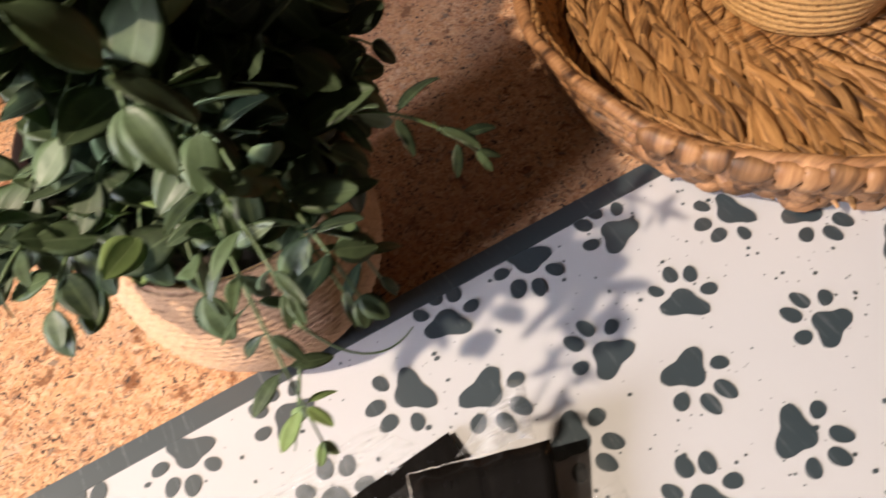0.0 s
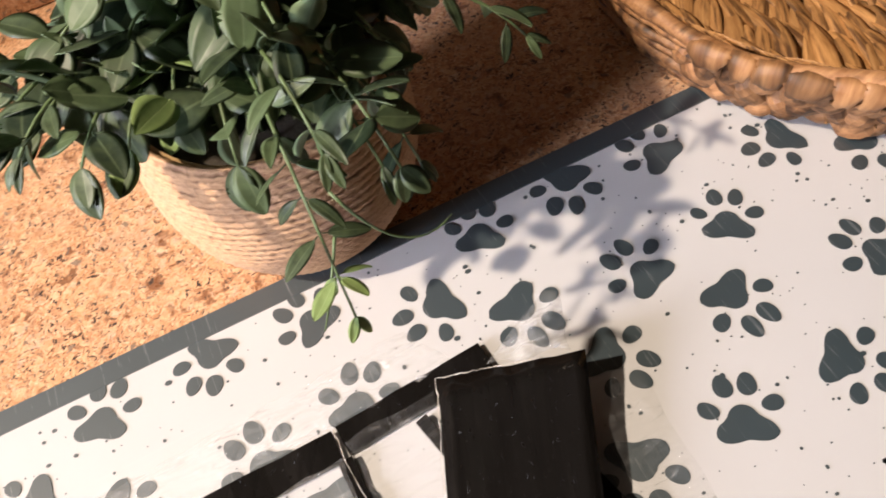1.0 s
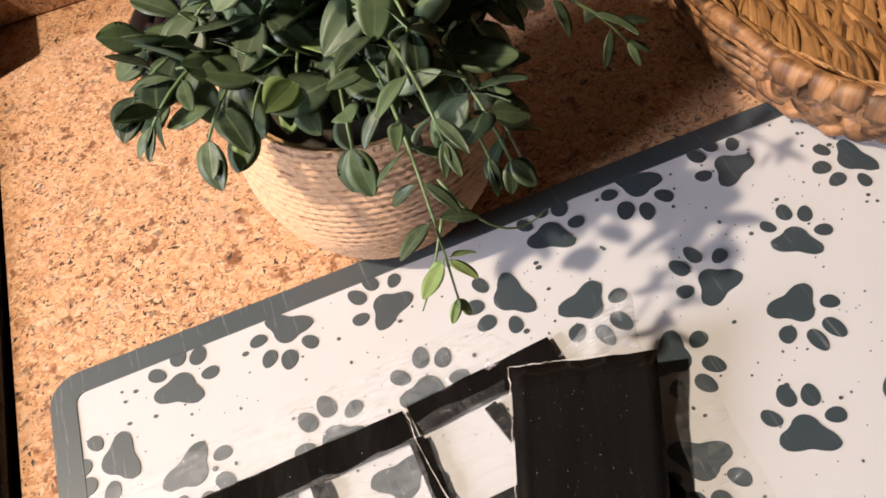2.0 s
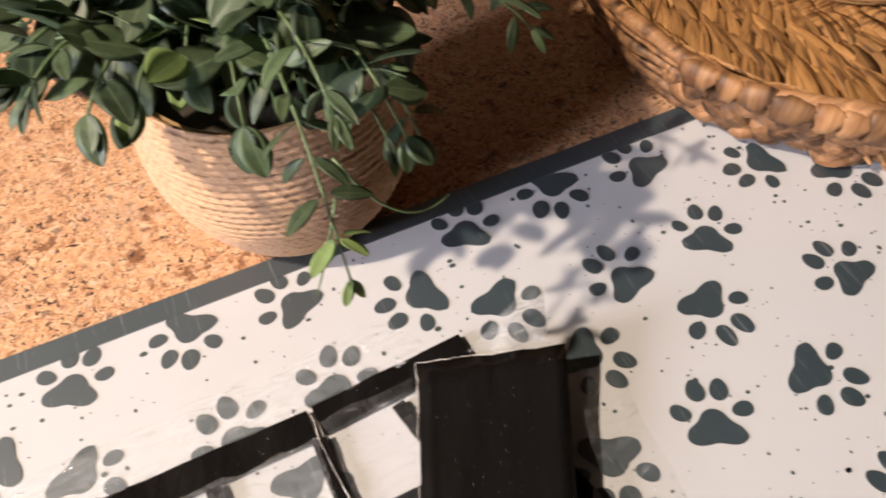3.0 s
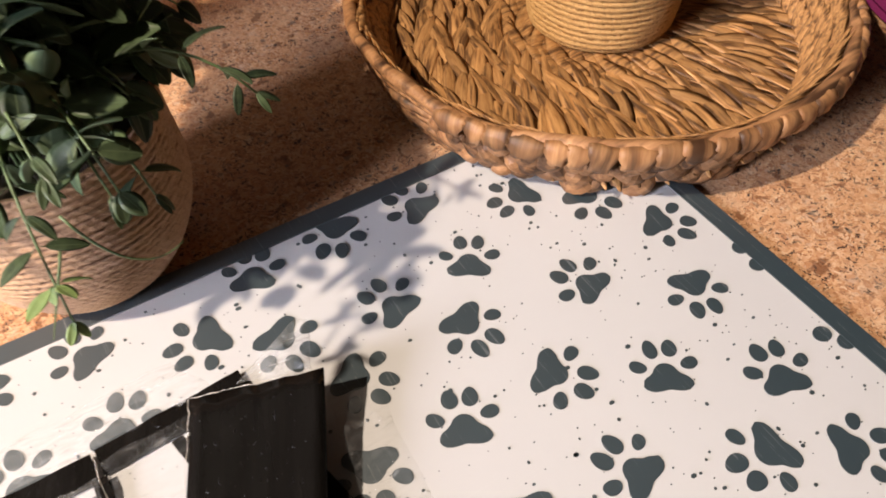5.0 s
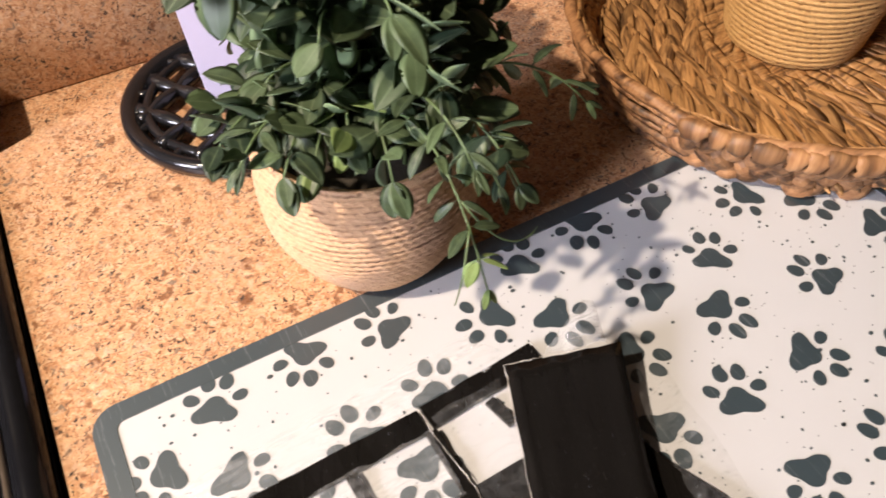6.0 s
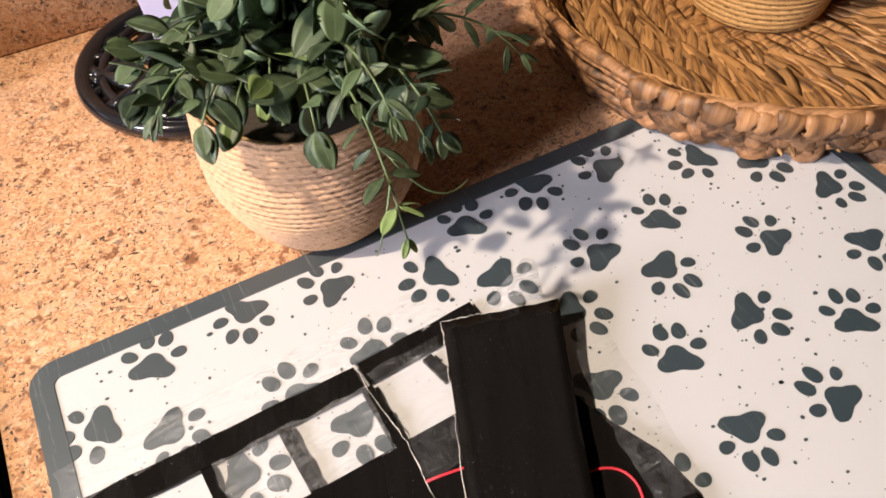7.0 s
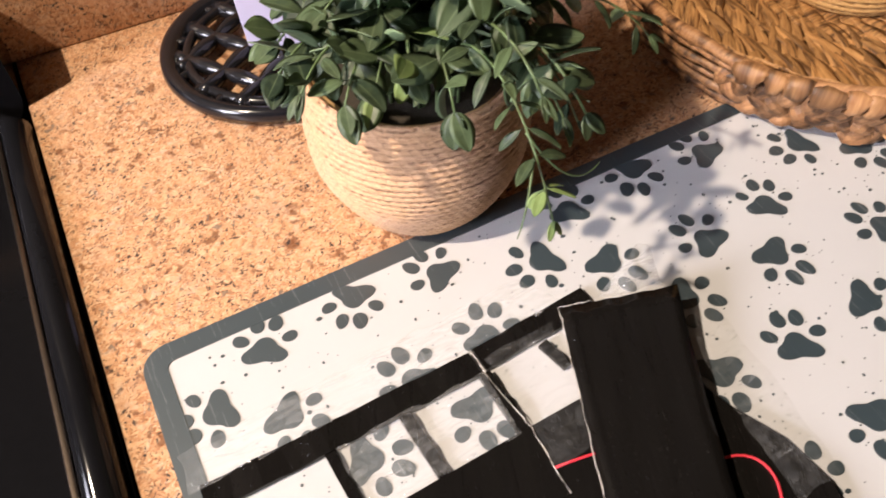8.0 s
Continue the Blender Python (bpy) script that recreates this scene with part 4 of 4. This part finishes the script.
# ---- rope pot on the tray ----
def rope_pot():
    ob = empty("rope_pot", (0.526, 0.047, TRAY_C.z + 0.0165), "coiled natural rope pot standing on the tray", "pot")
    prof = [(0.0, 0.001), (0.040, 0.0)]
    coils, h = 30, 0.125
    for i in range(coils * 4 + 1):
        t = i / (coils * 4)
        r = 0.046 + 0.016 * (t ** 0.75) + 0.0014 * abs(math.sin(math.pi * coils * t))
        prof.append((r if t > 0.02 else 0.045, t * h))
    prof += [(0.0585, h + 0.001), (0.056, h - 0.002), (0.044, 0.012), (0.0, 0.01)]
    part("coil", lathe(prof, 96, wobble=0.012), ROPE, ob, "coiled paper rope wall")
    part("top_coil", tube([(0.0605 * math.cos(a), 0.0605 * math.sin(a), h + 0.001) for a in (2 * math.pi * i / 48 for i in range(49))], 0.0024, 8), ROPE, ob)
    return ob


rope_pot()


# ---- trivet and card ----
def trivet():
    ob = empty("trivet", (0.155, 0.205, COUNTER_Z), "round black cast iron trivet with a pierced pattern", "trivet")
    r = 0.083
    part("ring", lathe([(r - 0.013, 0.004), (r - 0.012, 0.009), (r - 0.009, 0.0125), (r - 0.004, 0.0150), (r, 0.013), (r + 0.001, 0.008), (r - 0.001, 0.003), (r - 0.013, 0.004)], 72), IRON, ob, "raised glossy black rim")
    bm = bmesh.new()
    # broad crossed bars that leave rounded square holes, swelling at the crossings
    step, turn = 0.0300, radians(35)
    c, w = math.cos(turn), math.sin(turn)
    for k in range(-3, 4):
        q = (k + 0.5) * step
        half = math.sqrt(max(0.0, (r - 0.012) ** 2 - q * q))
        if half < 0.012:
            continue
        for flip in (0, 1):
            line = []
            for i in range(25):
                p = half * (2 * i / 24 - 1)
                x, y = (p, q) if flip else (q, p)
                line.append((x * c - y * w, x * w + y * c, 0.0085))
            swell = [0.0034 + 0.0024 * abs(math.cos(math.pi * half * (2 * i / 24 - 1) / step)) for i in range(25)]
            tube(line, swell, 8, bm)
    for k in range(22):
        a = 2 * math.pi * k / 22
        tube([((r - 0.020) * math.cos(a), (r - 0.020) * math.sin(a), 0.0085), ((r - 0.006) * math.cos(a + 0.08), (r - 0.006) * math.sin(a + 0.08), 0.0085)], 0.0034, 6, bm)
    tube([((r - 0.0175) * math.cos(a), (r - 0.0175) * math.sin(a), 0.0085) for a in (2 * math.pi * k / 48 for k in range(49))], 0.0040, 6, bm)
    part("lattice", bm, IRON, ob, "pierced iron lattice")
    for k in range(3):
        a = 2 * math.pi * k / 3 + 0.4
        bm = lathe([(0.0, 0.0), (0.005, 0.0), (0.006, 0.006), (0.0, 0.006)], 12)
        bmesh.ops.translate(bm, verts=bm.verts, vec=((r - 0.007) * math.cos(a), (r - 0.007) * math.sin(a), 0))
        part("foot", bm, IRON, ob)
    return ob


trivet()


def white_box():
    ob = empty("white_box", (0.158, 0.206, COUNTER_Z + 0.0125), "white slim card box standing on the trivet", "box")
    bm = box(-0.022, 0.022, -0.014, 0.014, 0.0, 0.085, 0.0012)
    for v in bm.verts:
        k = 1 + 0.16 * v.co.z / 0.085
        v.co.x, v.co.y = v.co.x * k, v.co.y * k
    part("carton", bm, CARD, ob, smooth=False)
    ob.rotation_euler.z = radians(-30)
    return ob


white_box()


# ---- black vinyl frame pieces in a clear bag ----
def craft_pack():
    ob = empty("craft_pack", (0.2, -0.09, 0.0004), "black craft panel and frame strips in a torn clear plastic bag", "craft pack")
    o = Vector((0.2, -0.09))

    def rel(points):
        return [(x - o.x, y - o.y) for x, y in points]

    def bar(name, a, b, w, z0, z1):
        a, b = Vector(a), Vector(b)
        d = (b - a).normalized()
        s = Vector((-d.y, d.x)) * w / 2
        bm = bmesh.new()
        n = 10
        rng = random.Random(name + str(a.x))
        lows, highs = [], []
        for i in range(n + 1):
            p = a.lerp(b, i / n)
            jit = rng.uniform(-0.0005, 0.0005)
            lift = 0.0006 * math.sin(i * 1.3)
            for sgn, lst in ((1, lows), (-1, highs)):
                q = p + s * sgn * (1 + jit * 60) - o
                lst.append((bm.verts.new((q.x, q.y, z0)), bm.verts.new((q.x, q.y, z1 + lift))))
        for i in range(n):
            (a0, a1), (b0, b1), (c0, c1), (d0, d1) = lows[i], lows[i + 1], highs[i + 1], highs[i]
            bm.faces.new((a1, d1, c1, b1))
            bm.faces.new((a0, a1, b1, b0))
            bm.faces.new((d1, d0, c0, c1))
        bm.faces.new((lows[0][0], highs[0][0], highs[0][1], lows[0][1]))
        bm.faces.new((lows[-1][1], highs[-1][1], highs[-1][0], lows[-1][0]))
        bmesh.ops.recalc_face_normals(bm, faces=bm.faces)
        return part(name, bm, VINYL, ob, smooth=False)

    # raised panel, its far end curling up
    bm = bmesh.new()
    a, b, c, d = Vector((0.1920, -0.0905)), Vector((0.2470, -0.1095)), Vector((0.1740, -0.2650)), Vector((0.1280, -0.2500))
    n, cols = 18, 10
    top, low = [], []
    for i in range(n + 1):
        t = i / n
        p, q = a.lerp(d, t), b.lerp(c, t)
        rt, rl = [], []
        for j in range(cols + 1):
            w = p.lerp(q, j / cols) - o
            z = 0.0150 + 0.0030 * math.exp(-t * 7) + 0.0050 * j / cols * math.exp(-t * 3) + 0.0006 * math.sin(j * 2.1 + 0.4 * i) + 0.0005 * math.sin(i * 1.7)
            rt.append(bm.verts.new((w.x, w.y, z)))
            rl.append(bm.verts.new((w.x, w.y, z - 0.0022)))
        top.append(rt), low.append(rl)
    for i in range(n):
        for j in range(cols):
            bm.faces.new((top[i][j], top[i + 1][j], top[i + 1][j + 1], top[i][j + 1]))
            bm.faces.new((low[i][j], low[i][j + 1], low[i + 1][j + 1], low[i + 1][j]))
        bm.faces.new((top[i][0], low[i][0], low[i + 1][0], top[i + 1][0]))
        bm.faces.new((top[i][cols], top[i + 1][cols], low[i + 1][cols], low[i][cols]))
    for j in range(cols):
        bm.faces.new((top[0][j], top[0][j + 1], low[0][j + 1], low[0][j]))
        bm.faces.new((top[n][j], low[n][j], low[n][j + 1], top[n][j + 1]))
    bmesh.ops.recalc_face_normals(bm, faces=bm.faces)
    part("panel", bm, VINYL, ob, "crinkled glossy black panel")
    # lower backing sheet that carries the panel
    part("backing", prism(rel([(0.2000, -0.1060), (0.2380, -0.1180), (0.2290, -0.1430), (0.2340, -0.1650), (0.2450, -0.1900), (0.2480, -0.2150), (0.2350, -0.2600), (0.1300, -0.2600), (0.1650, -0.1650)]), 0.0002, 0.0060), VINYL, ob, smooth=False)
    # strips with cross bars, like a window frame
    bar("strip", (0.2160, -0.0835), (0.1480, -0.0880), 0.0135, 0.0003, 0.0030)
    bar("strip", (0.1455, -0.0890), (0.0720, -0.0895), 0.0140, 0.0003, 0.0026)
    bar("strip", (0.0720, -0.0897), (0.0080, -0.0900), 0.0140, 0.0003, 0.0024)
    bar("bar", (0.1462, -0.0960), (0.1470, -0.1320), 0.0062, 0.0004, 0.0034)
    bar("bar", (0.1030, -0.0968), (0.1055, -0.1320), 0.0062, 0.0004, 0.0028)
    bar("bar", (0.0650, -0.0968), (0.0670, -0.1320), 0.0052, 0.0004, 0.0024)
    bar("bar", (0.1800, -0.0950), (0.1840, -0.1120), 0.0055, 0.0004, 0.0028)
    part("lower_panel", prism(rel([(0.1840, -0.1300), (0.1470, -0.1310), (0.0850, -0.1330), (0.0500, -0.1340), (0.0450, -0.2400), (0.1400, -0.2450), (0.1600, -0.1900)]), 0.0003, 0.0046), VINYL, ob, "black lower panel with cut windows", False)
    # torn white seam along the panel's side
    for pts in ([(0.1915, -0.0900, 0.0182), (0.1845, -0.1080, 0.0170), (0.1720, -0.1380, 0.0162), (0.1560, -0.1770, 0.0160), (0.1400, -0.2180, 0.0160)],
                [(0.1920, -0.0900, 0.0185), (0.2060, -0.0948, 0.0200), (0.2190, -0.0995, 0.0208), (0.2330, -0.1045, 0.0218)],
                [(0.1465, -0.0815, 0.0036), (0.1465, -0.1000, 0.0042), (0.1500, -0.1320, 0.0052), (0.1480, -0.1700, 0.0052)]):
        line, wear = [], random.Random(8)
        for p, q in zip(pts, pts[1:]):
            line += [Vector(p).lerp(Vector(q), k / 9) + Vector((wear.uniform(-1, 1), wear.uniform(-1, 1), 0)) * 0.00035 for k in range(9)]
        bm = tube([p - Vector((o.x, o.y, 0)) for p in line], [wear.uniform(0.00006, 0.00034) for _ in line], 5)
        part("seam", bm, FILM_EDGE, ob, "pale torn plastic edge")
    for pts in ([(0.2120, -0.1850, 0.0068), (0.2300, -0.1870, 0.0076), (0.2330, -0.2020, 0.0074), (0.2200, -0.2150, 0.0068)],
                [(0.1490, -0.1530, 0.0054), (0.1580, -0.1545, 0.0062), (0.1720, -0.1570, 0.0062)]):
        pts = [Vector((x - o.x, y - o.y, z)) for x, y, z in pts]
        part("thread", tube(bezier(*(pts if len(pts) == 4 else (pts[0], pts[1], pts[1], pts[2])), 12), 0.0007, 6), THREAD, ob, "loop of red thread")

    # the crumpled clear film
    def film(name, corners, nx, ny, z0, amp, seed, material=FILM):
        bm = bmesh.new()
        p00, p10, p11, p01 = [Vector(c) for c in corners]
        g = []
        for i in range(nx + 1):
            row = []
            for j in range(ny + 1):
                u, w = i / nx, j / ny
                p = p00.lerp(p10, u).lerp(p01.lerp(p11, u), w) - o
                q = Vector((p.x * 55, p.y * 55, seed))
                edge = min(u, 1 - u, w, 1 - w)
                z = z0 + amp * (0.5 + noise.noise(q) + 0.5 * abs(noise.noise(q * 2.7))) * min(1, 0.35 + 4 * edge)
                k = 0.0022 * noise.noise(q * 1.9 + Vector((7, 0, 0)))
                row.append(bm.verts.new((p.x + k, p.y + k, max(0.0004, z))))
            g.append(row)
        for i in range(nx):
            for j in range(ny):
                bm.faces.new((g[i][j], g[i + 1][j], g[i + 1][j + 1], g[i][j + 1]))
        film_ob = part(name, bm, material, ob, "crumpled clear plastic film")
        film_ob.visible_shadow = False
        return film_ob

    film("film", ((0.0040, -0.0640), (0.1900, -0.0560), (0.2020, -0.0790), (0.0040, -0.0850)), 48, 14, 0.0026, 0.0020, 1.0, FILM_HAZY)
    film("film", ((0.2110, -0.0950), (0.2430, -0.1060), (0.2520, -0.0800), (0.2470, -0.0780)), 16, 14, 0.0190, 0.0060, 2.0, FILM_CLOUDY)
    film("film", ((0.2440, -0.1080), (0.2660, -0.1200), (0.2560, -0.2150), (0.2300, -0.2150)), 14, 30, 0.0050, 0.0060, 3.0)
    film("film", ((0.1500, -0.0900), (0.1900, -0.0880), (0.1760, -0.1500), (0.1500, -0.1550)), 16, 18, 0.0060, 0.0022, 4.0)
    film("film", ((0.0680, -0.0975), (0.1450, -0.0965), (0.1450, -0.1320), (0.0700, -0.1330)), 20, 14, 0.0050, 0.0018, 5.0, FILM_HAZY)
    return ob


craft_pack()


# ---- magenta cloth ----
def cloth():
    bm = bmesh.new()
    nx, ny = 24, 24
    grids = []
    for lift in (0.0, -0.006):
        g = []
        for i in range(nx + 1):
            row = []
            for j in range(ny + 1):
                u, w = i / nx - 0.5, j / ny - 0.5
                q = Vector((u * 3, w * 3, 4.0))
                edge = min(0.5 - abs(u), 0.5 - abs(w))
                z = 0.012 + 0.012 * noise.noise(q) + 0.012 * min(1, edge * 6)
                row.append(bm.verts.new((u * 0.16, w * 0.11, max(0.0, z + lift) if lift else z)))
            g.append(row)
        grids.append(g)
    for k, g in enumerate(grids):
        for i in range(nx):
            for j in range(ny):
                f = (g[i][j], g[i + 1][j], g[i + 1][j + 1], g[i][j + 1])
                bm.faces.new(f if k == 0 else f[::-1])
    bmesh.ops.recalc_face_normals(bm, faces=bm.faces)
    ob = part("folded_cloth", bm, MAGENTA, None, "folded magenta cloth lying on the worktop")
    ob.matrix_world = pose(0.778, -0.078, COUNTER_Z, 0, 0, -20)
    return tagged(ob, category="cloth")


cloth()
